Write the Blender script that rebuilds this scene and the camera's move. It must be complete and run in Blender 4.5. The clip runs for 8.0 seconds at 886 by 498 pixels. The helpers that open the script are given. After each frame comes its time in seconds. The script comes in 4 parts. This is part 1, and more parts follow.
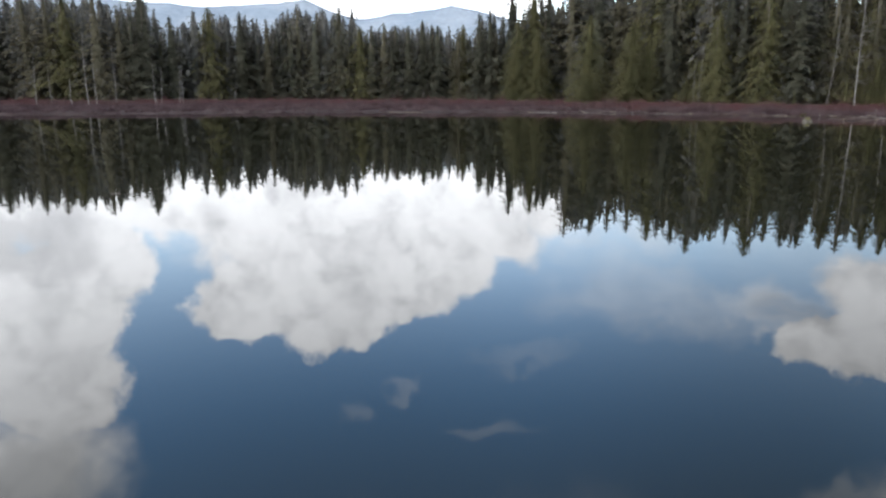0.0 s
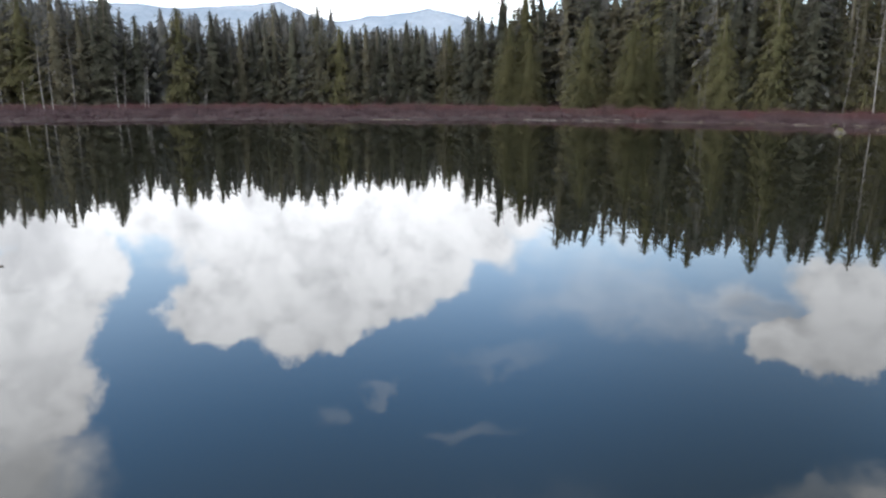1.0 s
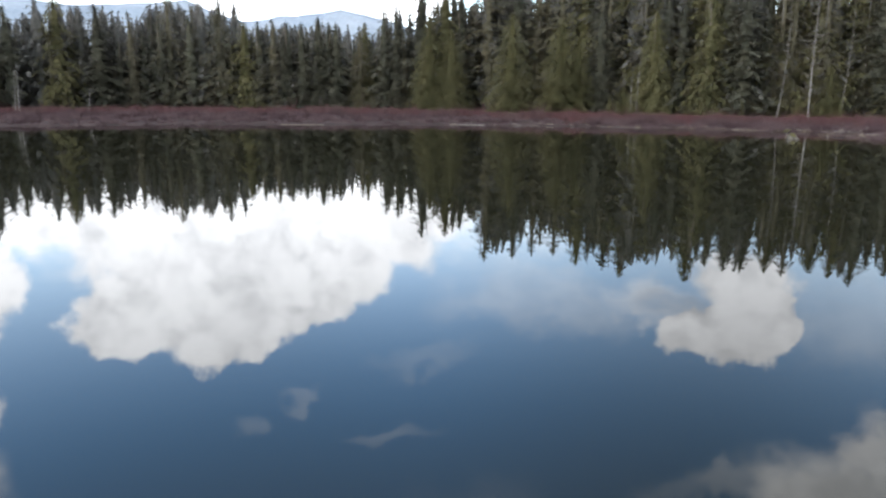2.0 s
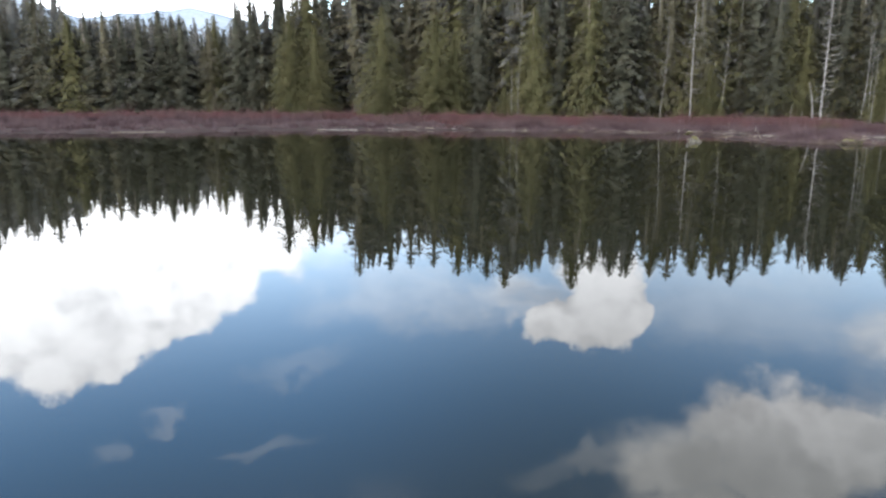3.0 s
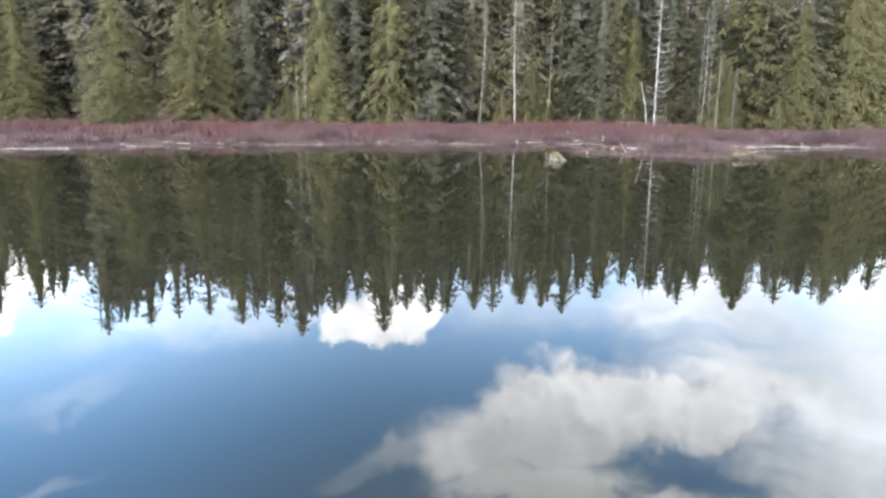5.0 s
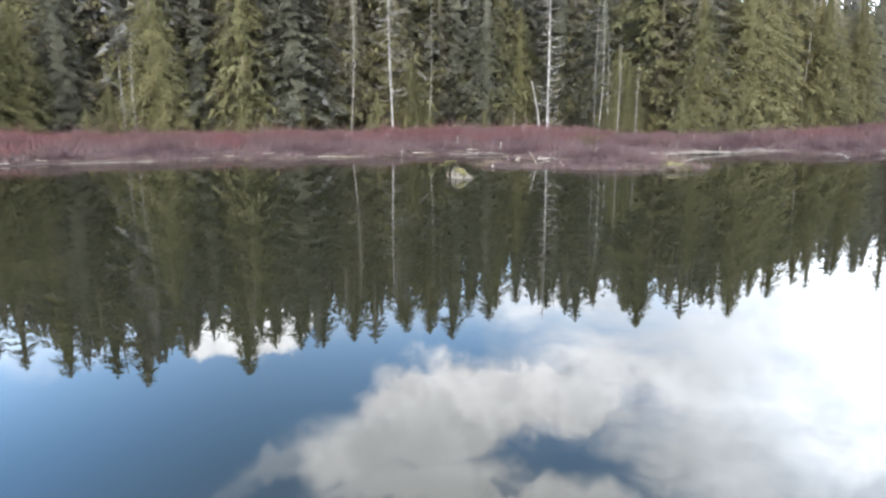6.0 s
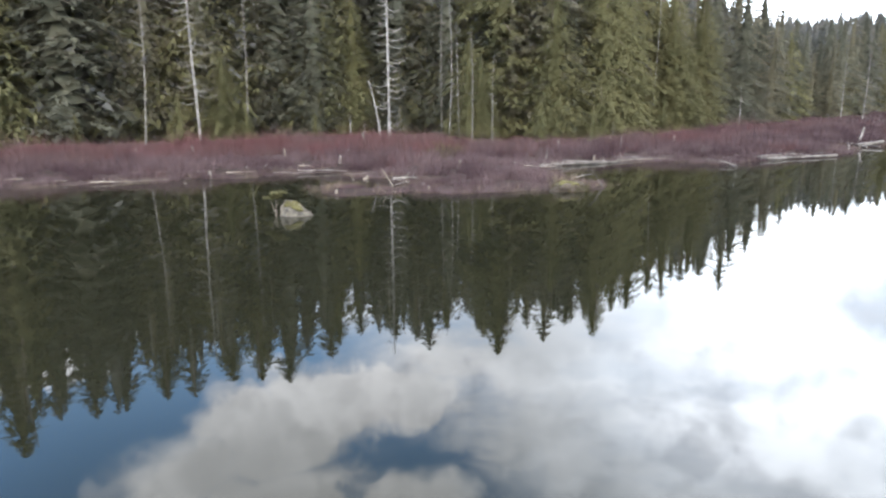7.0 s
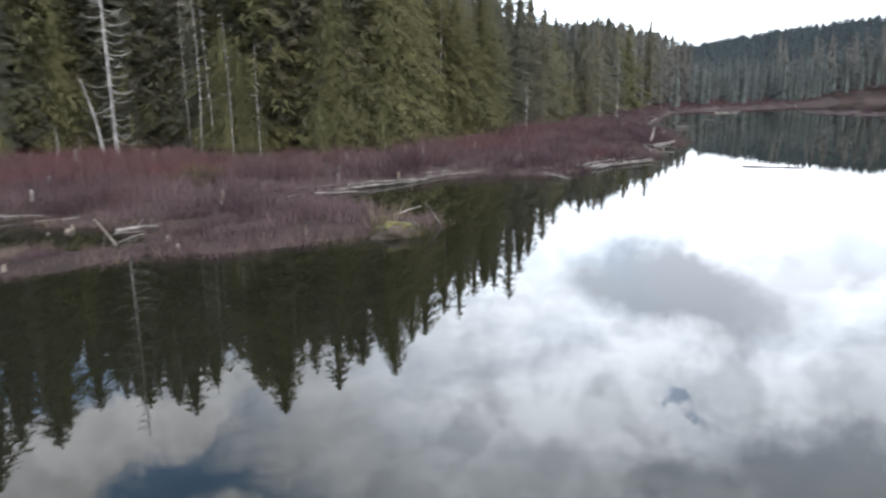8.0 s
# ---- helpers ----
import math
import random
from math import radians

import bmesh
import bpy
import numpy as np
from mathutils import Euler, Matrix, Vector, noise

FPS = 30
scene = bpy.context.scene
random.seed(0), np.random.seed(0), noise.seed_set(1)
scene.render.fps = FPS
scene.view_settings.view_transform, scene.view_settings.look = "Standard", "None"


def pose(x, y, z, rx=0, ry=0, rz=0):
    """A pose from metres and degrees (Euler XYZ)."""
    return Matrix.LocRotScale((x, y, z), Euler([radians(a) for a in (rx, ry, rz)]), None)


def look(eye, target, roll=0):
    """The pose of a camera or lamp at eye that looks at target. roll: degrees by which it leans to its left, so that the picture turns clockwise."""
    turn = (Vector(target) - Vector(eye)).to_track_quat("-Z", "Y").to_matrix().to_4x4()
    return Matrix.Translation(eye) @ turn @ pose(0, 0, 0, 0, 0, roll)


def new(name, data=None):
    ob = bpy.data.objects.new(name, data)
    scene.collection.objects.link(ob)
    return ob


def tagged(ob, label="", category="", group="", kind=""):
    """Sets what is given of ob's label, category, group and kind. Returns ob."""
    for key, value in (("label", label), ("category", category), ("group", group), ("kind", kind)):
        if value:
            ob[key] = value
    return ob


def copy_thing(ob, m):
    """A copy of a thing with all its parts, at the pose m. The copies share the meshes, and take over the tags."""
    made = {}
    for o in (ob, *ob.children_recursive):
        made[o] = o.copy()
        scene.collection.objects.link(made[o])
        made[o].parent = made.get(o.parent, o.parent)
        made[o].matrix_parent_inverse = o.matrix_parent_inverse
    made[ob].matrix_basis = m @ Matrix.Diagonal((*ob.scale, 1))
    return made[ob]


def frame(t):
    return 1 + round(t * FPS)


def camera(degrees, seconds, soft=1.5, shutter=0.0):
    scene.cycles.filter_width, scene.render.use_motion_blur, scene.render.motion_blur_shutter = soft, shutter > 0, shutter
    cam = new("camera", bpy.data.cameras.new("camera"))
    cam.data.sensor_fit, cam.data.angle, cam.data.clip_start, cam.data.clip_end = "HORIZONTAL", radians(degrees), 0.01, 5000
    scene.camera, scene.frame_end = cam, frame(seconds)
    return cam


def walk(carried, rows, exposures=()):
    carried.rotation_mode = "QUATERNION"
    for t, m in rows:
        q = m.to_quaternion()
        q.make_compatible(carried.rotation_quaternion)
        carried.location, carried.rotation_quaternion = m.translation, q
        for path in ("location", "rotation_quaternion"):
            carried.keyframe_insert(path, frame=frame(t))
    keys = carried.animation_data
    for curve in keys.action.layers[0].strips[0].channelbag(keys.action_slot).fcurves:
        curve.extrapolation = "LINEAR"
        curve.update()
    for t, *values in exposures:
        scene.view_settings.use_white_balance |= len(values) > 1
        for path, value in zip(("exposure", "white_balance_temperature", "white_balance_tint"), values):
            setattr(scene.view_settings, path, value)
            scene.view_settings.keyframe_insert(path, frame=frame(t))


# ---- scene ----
cam = camera(65.0, 8.0, soft=2.3, shutter=0.2)
ROWS = [
    (0.0, 0.0, 0.0, 3.56, 0.0, -13.10, 0.15),
    (0.5, -1.09, 3.79, 3.73, -2.01, -13.02, 0.15),
    (1.0, -1.70, 8.22, 3.90, -1.88, -12.89, -0.03),
    (2.5, -1.59, 21.56, 3.79, -14.48, -12.60, -0.13),
    (3.0, -0.68, 26.31, 3.77, -19.76, -12.58, -0.02),
    (3.5, 0.54, 30.93, 3.76, -24.09, -12.56, -0.01),
    (4.0, 2.54, 35.38, 3.75, -28.15, -12.53, -0.08),
    (5.5, 9.78, 47.75, 3.67, -42.30, -12.33, 0.08),
    (6.0, 13.02, 51.74, 3.63, -48.12, -12.26, 0.33),
    (6.5, 16.12, 54.81, 3.63, -55.37, -12.19, 0.49),
    (7.0, 20.08, 58.02, 3.65, -62.30, -12.22, 0.54),
    (7.5, 24.12, 60.50, 3.66, -70.43, -12.22, 0.59),
    (8.0, 28.73, 62.61, 3.64, -82.02, -12.30, 1.02),
]
EXPOSURES = [(0.0, -0.04), (1.0, 0.08), (2.5, 0.38), (4.0, 1.2), (5.5, 1.6), (6.5, 1.18), (7.5, 0.76), (8.0, 0.34)]
walk(cam, [(t, pose(x, y, z, 90 + pitch, roll, yaw)) for t, x, y, z, yaw, pitch, roll in ROWS], EXPOSURES)


# ---- node helpers ----
class Nodes:
    """Small wrapper that adds nodes to a tree and links them."""

    def __init__(self, tree):
        self.tree = tree
        tree.nodes.clear()

    def add(self, kind, **settings):
        n = self.tree.nodes.new(kind)
        for key, value in settings.items():
            setattr(n, key, value)
        return n

    def link(self, a, b):
        self.tree.links.new(a, b)

    def put(self, socket, value):
        if isinstance(value, bpy.types.NodeSocket):
            self.link(value, socket)
        else:
            socket.default_value = value

    def math(self, op, a, b=0.0, clamp=False):
        n = self.add("ShaderNodeMath", operation=op, use_clamp=clamp)
        self.put(n.inputs[0], a)
        self.put(n.inputs[1], b)
        return n.outputs[0]

    def vmath(self, op, a, b=(0, 0, 0)):
        n = self.add("ShaderNodeVectorMath", operation=op)
        self.put(n.inputs[0], a)
        self.put(n.inputs[1], b)
        return n.outputs["Value"] if op in ("LENGTH", "DOT_PRODUCT") else n.outputs[0]

    def noise(self, vector, scale, detail=3.0, rough=0.5):
        n = self.add("ShaderNodeTexNoise")
        if vector is not None:
            self.put(n.inputs["Vector"], vector)
        n.inputs["Scale"].default_value = scale
        n.inputs["Detail"].default_value = detail
        n.inputs["Roughness"].default_value = rough
        return n.outputs

    def span(self, value, a, b, c=0.0, d=1.0, smooth=True):
        n = self.add("ShaderNodeMapRange", interpolation_type="SMOOTHSTEP" if smooth else "LINEAR")
        self.put(n.inputs["Value"], value)
        for key, v in (("From Min", a), ("From Max", b), ("To Min", c), ("To Max", d)):
            n.inputs[key].default_value = v
        return n.outputs["Result"]

    def mix(self, factor, a, b, blend="MIX"):
        n = self.add("ShaderNodeMix", data_type="RGBA", blend_type=blend)
        self.put(n.inputs["Factor"], factor)
        for socket, v in ((n.inputs[6], a), (n.inputs[7], b)):
            self.put(socket, v if isinstance(v, bpy.types.NodeSocket) else (*v, 1))
        return n.outputs[2]


# ---- world: blue sky with broken cumulus, bright overcast in the east, hazy sun behind the start ----
SUN_AZ, SUN_EL = 238.0, 36.0
# azimuth and elevation of a cloud's middle, its half sizes, all in degrees, and how soft its edge is
CUMULUS = [
    (-16, 16.6, 4.6, 3.8, 0.1), (-12.5, 15.5, 6.5, 5.4, 0.1), (-6.8, 15.2, 5.6, 5.2, 0.1), (-3.6, 13.5, 5.0, 5.4, 0.12), (1.5, 9.6, 8, 3.6, 0.3), (-10, 10, 12, 6, 0.2), (6, 8.5, 6, 3.2, 0.35), (0, 13.6, 4, 3.4, 0.16), (4, 11, 5, 2.8, 0.3), (-21, 9.4, 4, 2.2, 0.25),
    (-28.5, 13.6, 5.6, 4.2, 0.1), (-31, 17, 5.6, 4, 0.1), (-31, 22, 4.8, 3.4, 0.14), (-36, 15, 6, 8, 0.2), (-27, 8.5, 12, 3.0, 0.3), (-34, 27, 6.5, 4, 0.5),
    (33.4, 17.7, 3.3, 2.7, 0.12), (29.6, 18.1, 3.2, 2.0, 0.14), (35.2, 16.2, 2.0, 3.2, 0.16), (33, 14, 3.4, 2.6, 0.3),
    (52.5, 24, 7.0, 4.0, 0.22), (45.6, 26.2, 5.2, 3.6, 0.26), (58.5, 24.4, 5.2, 2.8, 0.26), (48, 27, 6, 3, 0.24), (40.4, 28.6, 4.6, 2.4, 0.5), (47, 31, 9, 2.0, 0.4), (58, 32, 8, 2.2, 0.4),
]
VEILS = [
    (17, 16.5, 9, 2.4, 0.3), (12, 12, 8, 3.0, 0.4), (-3.7, 23.1, 1.9, 0.8, 0.24), (-9, 25.2, 1.6, 0.9, 0.16), (5.8, 27.7, 4.5, 0.8, 0.2), (8, 21, 4.5, 1.0, 0.12),
    (29, 28.8, 4.5, 1.6, 0.22), (33.5, 29.3, 3.5, 1.6, 0.4), (27, 15.4, 4.5, 2.6, 0.75), (45, 15, 16, 4.0, 0.25), (66, 21, 12, 7.0, 1.0), (60, 16, 9, 4.0, 0.9), (69, 26.5, 7, 5.0, 0.95), (63, 21.5, 3.5, 2, 0.9),
    (-10, 3, 60, 5.0, 0.9), (25, 9, 40, 4.0, 0.14), (-45, 20, 10, 16.0, 0.8), (40, 40, 70, 8.0, 0.2),
    # never in view: clouds behind the start and overhead, added to brighten the trees
    (200, 40, 60, 30.0, 0.75), (-150, 35, 60, 30.0, 0.75), (-90, 25, 25, 18.0, 0.7), (20, 70, 120, 18.0, 0.4),
]
GREYS = [(-33, 11, 5, 2.4, 0.5), (27.8, 15.6, 3.6, 1.9, 0.55), (101, 14.8, 10.5, 4.2, 1.0), (112, 12.5, 5, 2.2, 0.55), (113, 27.5, 9, 4.6, 1.0), (103, 29.5, 7, 2.8, 0.85), (92.4, 30, 9, 3.0, 0.5), (78, 30.2, 5.5, 2.2, 0.4), (73.4, 24.9, 5, 2.3, 0.25), (66.5, 25.2, 3.6, 1.8, 0.2),
         (82.5, 21.3, 4.5, 2.6, 0.3), (90, 18.2, 5, 2.4, 0.25), (-33, 28, 7, 4, 0.4), (105, 7.5, 14, 2.4, 0.35), (88, 10, 6, 4, 0.35), (70, 14, 7, 4.5, 0.35), (75, 20, 5, 3, 0.3), (52, 26.6, 5, 1.4, 0.4), (44, 28, 6, 2.4, 0.35), (48, 31, 10, 2.2, 0.25), (85, 26.5, 3, 1.6, 0.5), (72, 16.5, 14, 6.0, 0.55), (57, 14, 9, 3, 0.3)]
HOLES = [(102.2, 23.5, 1.2, 0.4), (58.4, 28.4, 3.6, 0.45), (62.5, 28.6, 2.0, 0.6), (55, 29.2, 2, 0.5), (-21.4, 13.4, 1.4, 1.2)]

world = bpy.data.worlds.new("sky")
scene.world = world
world.use_nodes = True
W = Nodes(world.node_tree)
ray_way = W.add("ShaderNodeTexCoord").outputs["Generated"]
sep = W.add("ShaderNodeSeparateXYZ")
W.link(ray_way, sep.inputs[0])
az = W.math("MULTIPLY", W.math("ARCTAN2", sep.outputs[0], sep.outputs[1]), 180 / math.pi)
el = W.math("MULTIPLY", W.math("ARCSINE", sep.outputs[2]), 180 / math.pi)
comb = W.add("ShaderNodeCombineXYZ")
W.link(az, comb.inputs[0])
W.link(el, comb.inputs[1])
flat = comb.outputs[0]


def wobble(scale, detail, degrees, rough=0.55):
    n = W.noise(ray_way, scale, detail, rough)["Color"]
    return W.vmath("MULTIPLY", W.vmath("SUBTRACT", n, (0.5, 0.5, 0.5)), (degrees, degrees, 0))


puffy = W.vmath("ADD", W.vmath("ADD", flat, wobble(7, 2, 6)), wobble(26, 5, 1.8, 0.6))
wispy = W.vmath("ADD", flat, wobble(5, 6, 14, 0.6))


def blob(place, a, e, ra, re, outer, inner):
    d = W.vmath("LENGTH", W.vmath("DIVIDE", W.vmath("SUBTRACT", place, (a, e, 0)), (ra, re, 1)))
    return W.span(d, outer, inner)


# lumps on the clouds' outlines
lumps = W.add("ShaderNodeTexVoronoi", feature="SMOOTH_F1")
W.link(W.vmath("ADD", ray_way, wobble(18, 4, 0.05)), lumps.inputs["Vector"])
lumps.inputs["Scale"].default_value = 30
ruffle = W.math("ADD", W.math("MULTIPLY", W.math("SUBTRACT", W.noise(ray_way, 34, 5, 0.55)["Fac"], 0.5), 0.55), W.math("MULTIPLY", W.math("SUBTRACT", lumps.outputs["Distance"], 0.4), 0.28))
dense = 0.0
for a, e, ra, re, soft_edge in CUMULUS:
    d = W.vmath("LENGTH", W.vmath("DIVIDE", W.vmath("SUBTRACT", puffy, (a, e, 0)), (ra, re, 1)))
    dense = W.math("MAXIMUM", dense, W.span(W.math("ADD", d, W.math("MULTIPLY", ruffle, 1.6 if ra < 4 else 1.0)), 1.02 + soft_edge, 1.0 - soft_edge))
thin = 0.0
for a, e, ra, re, w in VEILS:
    thin = W.math("MAXIMUM", thin, W.math("MULTIPLY", blob(wispy, a, e, ra, re, 1.25, 0.45), w))
streaks = W.span(W.noise(W.vmath("MULTIPLY", W.vmath("ADD", flat, wobble(5, 5, 6)), (0.05, 0.16, 1)), 1.6, 6, 0.6)["Fac"], 0.3, 0.62, 0.35, 1.0)
# the veil high overhead is unseen, added to whiten the skylight
thin = W.math("MULTIPLY", W.math("MAXIMUM", thin, W.span(el, 44, 58, 0.0, 0.95)), streaks)
overcast = W.math("MULTIPLY", blob(wispy, 112, 18, 50, 34, 1.08, 0.86), W.span(streaks, 0.35, 1.0, 0.8, 1.0))
thin = W.math("MAXIMUM", thin, overcast)
gap = 0.0
for a, e, ra, re in HOLES:
    gap = W.math("MAXIMUM", gap, W.span(W.math("ADD", W.vmath("LENGTH", W.vmath("DIVIDE", W.vmath("SUBTRACT", wispy, (a, e, 0)), (ra, re, 1))), W.math("MULTIPLY", ruffle, 2.5)), 1.8, 0.5))
cover = W.math("MULTIPLY", W.math("MAXIMUM", dense, thin), W.math("SUBTRACT", 1.0, W.math("MULTIPLY", gap, 0.65)), True)
shade = 0.0
for a, e, ra, re, w in GREYS:
    shade = W.math("MAXIMUM", shade, W.math("MULTIPLY", blob(wispy, a, e, ra, re, 1.35, 0.5), w))
billow = W.math("ADD", W.span(W.noise(puffy, 0.22, 6, 0.55)["Fac"], 0.42, 0.68, 0.0, 0.3), W.span(ruffle, -0.02, 0.2, 0.0, 0.22))
east_mottle = W.math("MULTIPLY", W.span(W.noise(W.vmath("MULTIPLY", W.vmath("ADD", flat, wobble(6, 4, 5)), (0.08, 0.12, 1)), 1.7, 7, 0.56)["Fac"], 0.42, 0.66, 0.0, 0.5), W.span(az, 52, 78))
billow = W.math("MAXIMUM", billow, east_mottle)
fluff = W.span(W.noise(ray_way, 17, 6, 0.55)["Fac"], 0.46, 0.66, 0.0, 0.15)
shade = W.math("ADD", W.math("MAXIMUM", shade, billow), fluff, True)
sky_tex = W.add("ShaderNodeTexSky", sky_type="NISHITA", sun_disc=False)
sky_tex.sun_elevation, sky_tex.sun_rotation = radians(SUN_EL), radians(SUN_AZ)
sky_tex.air_density, sky_tex.dust_density, sky_tex.ozone_density = 1.0, 0.4, 2.0
blue = W.mix(1.0, sky_tex.outputs[0], (3.8, 4.2, 4.25), "MULTIPLY")
tint = W.add("ShaderNodeHueSaturation")
W.link(blue, tint.inputs["Color"])
W.put(tint.inputs["Saturation"], W.span(el, 8, 28, 0.72, 1.15))
W.put(tint.inputs["Value"], W.span(az, 5, 35, 1.0, 0.78))
blue = tint.outputs[0]
cloud = W.mix(shade, (30.3, 31.0, 32.4), (11.2, 11.7, 12.8))
# the eastern overcast is brighter low down
glow = W.span(W.vmath("LENGTH", W.vmath("SUBTRACT", flat, (98, 20, 0))), 38, 10, 0.95, 1.45)
glow = W.math("MULTIPLY", glow, W.span(el, 2, 24, 0.58, 1.0))
bright = W.vmath("SCALE", cloud)
W.put(bright.node.inputs["Scale"], glow)
cool = W.mix(W.span(az, 55, 80), (1, 1, 1), (0.89, 0.935, 0.985))
sky_mix = W.mix(cover, blue, W.mix(1.0, bright, cool, "MULTIPLY"))
# the sky is dimmer opposite the sun
dim = W.span(W.math("ABSOLUTE", W.math("SUBTRACT", az, 47.0)), 12, 46, 0.78, 1.24)
faded = W.vmath("SCALE", sky_mix)
W.put(faded.node.inputs["Scale"], dim)
back = W.add("ShaderNodeBackground")
W.link(faded, back.inputs[0])
back.inputs[1].default_value = 0.11
W.link(back.outputs[0], W.add("ShaderNodeOutputWorld").inputs[0])

sun = new("sun", bpy.data.lights.new("sun", "SUN"))
sun.data.energy, sun.data.angle, sun.data.color = 2.8, radians(35), (1.0, 0.91, 0.8)
to_sun = Vector((math.sin(radians(SUN_AZ)) * math.cos(radians(SUN_EL)), math.cos(radians(SUN_AZ)) * math.cos(radians(SUN_EL)), math.sin(radians(SUN_EL))))
sun.matrix_world = look(to_sun * 200, (0, 0, 0))


# ---- materials ----
def material(name, base, other, scale=3.0, rough=0.8, bump=0.3, fine=6.0, per_piece=0.25, per_island=0.0, metres=True, specular=0.15, trans=0.0):
    """Two-tone surface: patches at one scale, grain at a finer one, varied by piece."""
    m = bpy.data.materials.new(name)
    m.use_nodes = True
    n = Nodes(m.node_tree)
    where = n.add("ShaderNodeTexCoord").outputs["Object"] if not metres else n.add("ShaderNodeNewGeometry").outputs["Position"]
    patch = n.span(n.noise(where, scale, 4)["Fac"], 0.35, 0.65)
    grain = n.noise(where, scale * fine, 5, 0.65)["Fac"]
    colour = n.mix(patch, base, other)
    vary = n.math("ADD", n.math("MULTIPLY", grain, 0.7), 0.65)
    if per_piece:
        info = n.add("ShaderNodeObjectInfo").outputs["Random"]
        vary = n.math("MULTIPLY", vary, n.span(info, 0, 1, 1 - per_piece, 1 + per_piece, False))
    if per_island:
        island = n.add("ShaderNodeNewGeometry").outputs["Random Per Island"]
        vary = n.math("MULTIPLY", vary, n.span(island, 0, 1, 1 - per_island, 1 + per_island, False))
    scaled = n.vmath("SCALE", colour)
    n.put(scaled.node.inputs["Scale"], vary)
    p = n.add("ShaderNodeBsdfPrincipled")
    n.link(scaled, p.inputs["Base Color"])
    p.inputs["Roughness"].default_value = rough
    p.inputs["Specular IOR Level"].default_value = specular
    if bump:
        b = n.add("ShaderNodeBump")
        b.inputs["Strength"].default_value = bump
        b.inputs["Distance"].default_value = 0.05
        n.link(grain, b.inputs["Height"])
        n.link(b.outputs[0], p.inputs["Normal"])
    out = n.add("ShaderNodeOutputMaterial")
    if trans:
        t = n.add("ShaderNodeBsdfTranslucent")
        n.link(scaled, t.inputs["Color"])
        mx = n.add("ShaderNodeMixShader")
        mx.inputs[0].default_value = trans
        n.link(p.outputs[0], mx.inputs[1])
        n.link(t.outputs[0], mx.inputs[2])
        n.link(mx.outputs[0], out.inputs[0])
    else:
        n.link(p.outputs[0], out.inputs[0])
    return m


CEDAR = material("cedar_foliage", (0.098, 0.092, 0.046), (0.128, 0.116, 0.058), 0.35, 0.8, 0, 8, 0.18, 0.12, specular=0.05, trans=0.5)
FIR = material("fir_foliage", (0.082, 0.08, 0.06), (0.102, 0.098, 0.07), 0.35, 0.8, 0, 8, 0.18, 0.12, specular=0.05, trans=0.5)
HEMLOCK = material("hemlock_foliage", (0.106, 0.096, 0.066), (0.132, 0.116, 0.078), 0.35, 0.8, 0, 8, 0.18, 0.12, specular=0.05, trans=0.5)
DARK_WOODS = material("shaded_foliage", (0.094, 0.09, 0.08), (0.114, 0.108, 0.096), 0.3, 0.85, 0, 8, 0.0, 0.2, specular=0.05, trans=0.45)
# lighter and bluer than near foliage: haze across the lake, put into the colour
HAZED_FAR_WOODS = material("hazed_shore_foliage", (0.086, 0.092, 0.084), (0.104, 0.108, 0.096), 0.03, 0.85, 0, 12, 0.0, 0.15, specular=0.05, trans=0.45)
# blue-grey tone carries the air haze over the far hill
HAZED_HILL_WOODS = material("hazed_hill_foliage", (0.056, 0.068, 0.07), (0.066, 0.078, 0.078), 0.03, 0.85, 0, 12, 0.0, 0.12, specular=0.03, trans=0.45)
BARK = material("grey_brown_bark", (0.11, 0.085, 0.065), (0.17, 0.145, 0.12), 2.5, 0.9, 0.6, 6, 0.2)
GREY_BARK = material("grey_dead_bark", (0.1, 0.09, 0.08), (0.175, 0.158, 0.142), 2.0, 0.9, 0.5, 7, 0.15)
PALE_BARK = material("pale_weathered_bark", (0.13, 0.118, 0.108), (0.25, 0.228, 0.21), 2.0, 0.85, 0.5, 7, 0.15)
DRIFTWOOD = material("bleached_driftwood", (0.07, 0.06, 0.054), (0.16, 0.138, 0.122), 2.0, 0.85, 0.6, 8, 0.3)
WET_WOOD = material("wet_dark_wood", (0.05, 0.04, 0.032), (0.12, 0.1, 0.085), 2.0, 0.6, 0.6, 8, 0.3)
RED_TWIGS = material("red_brown_twigs", (0.068, 0.03, 0.03), (0.062, 0.04, 0.037), 0.22, 0.85, 0, 10, 0.0, 0.4, specular=0.03)
GREY_TWIGS = material("mauve_grey_twigs", (0.037, 0.023, 0.025), (0.074, 0.05, 0.05), 0.3, 0.85, 0, 10, 0.0, 0.35, specular=0.03)
DRY_GRASS = material("dry_marsh_grass", (0.076, 0.056, 0.042), (0.118, 0.09, 0.066), 0.5, 0.85, 0, 10, 0.0, 0.35, specular=0.03)
MOSS = material("yellow_green_moss", (0.036, 0.032, 0.013), (0.07, 0.06, 0.024), 2.5, 0.95, 0.8, 8, 0.1)
PEAT = material("dark_peat", (0.03, 0.022, 0.016), (0.06, 0.045, 0.035), 2.5, 0.8, 0.7, 8, 0.1)
STONE = material("grey_lichen_stone", (0.045, 0.039, 0.03), (0.11, 0.094, 0.075), 3.5, 0.85, 0.8, 7, 0.1)
GROUND = material("marsh_soil", (0.024, 0.017, 0.015), (0.042, 0.03, 0.027), 0.25, 0.9, 0.5, 12, 0.0, specular=0.03)
# pale blue of the ridge is distance haze mixed into the base colour
HAZED_MOUNTAIN = material("hazed_mountain", (0.15, 0.175, 0.2), (0.2, 0.22, 0.24), 0.004, 0.95, 0, 10, 0.0)


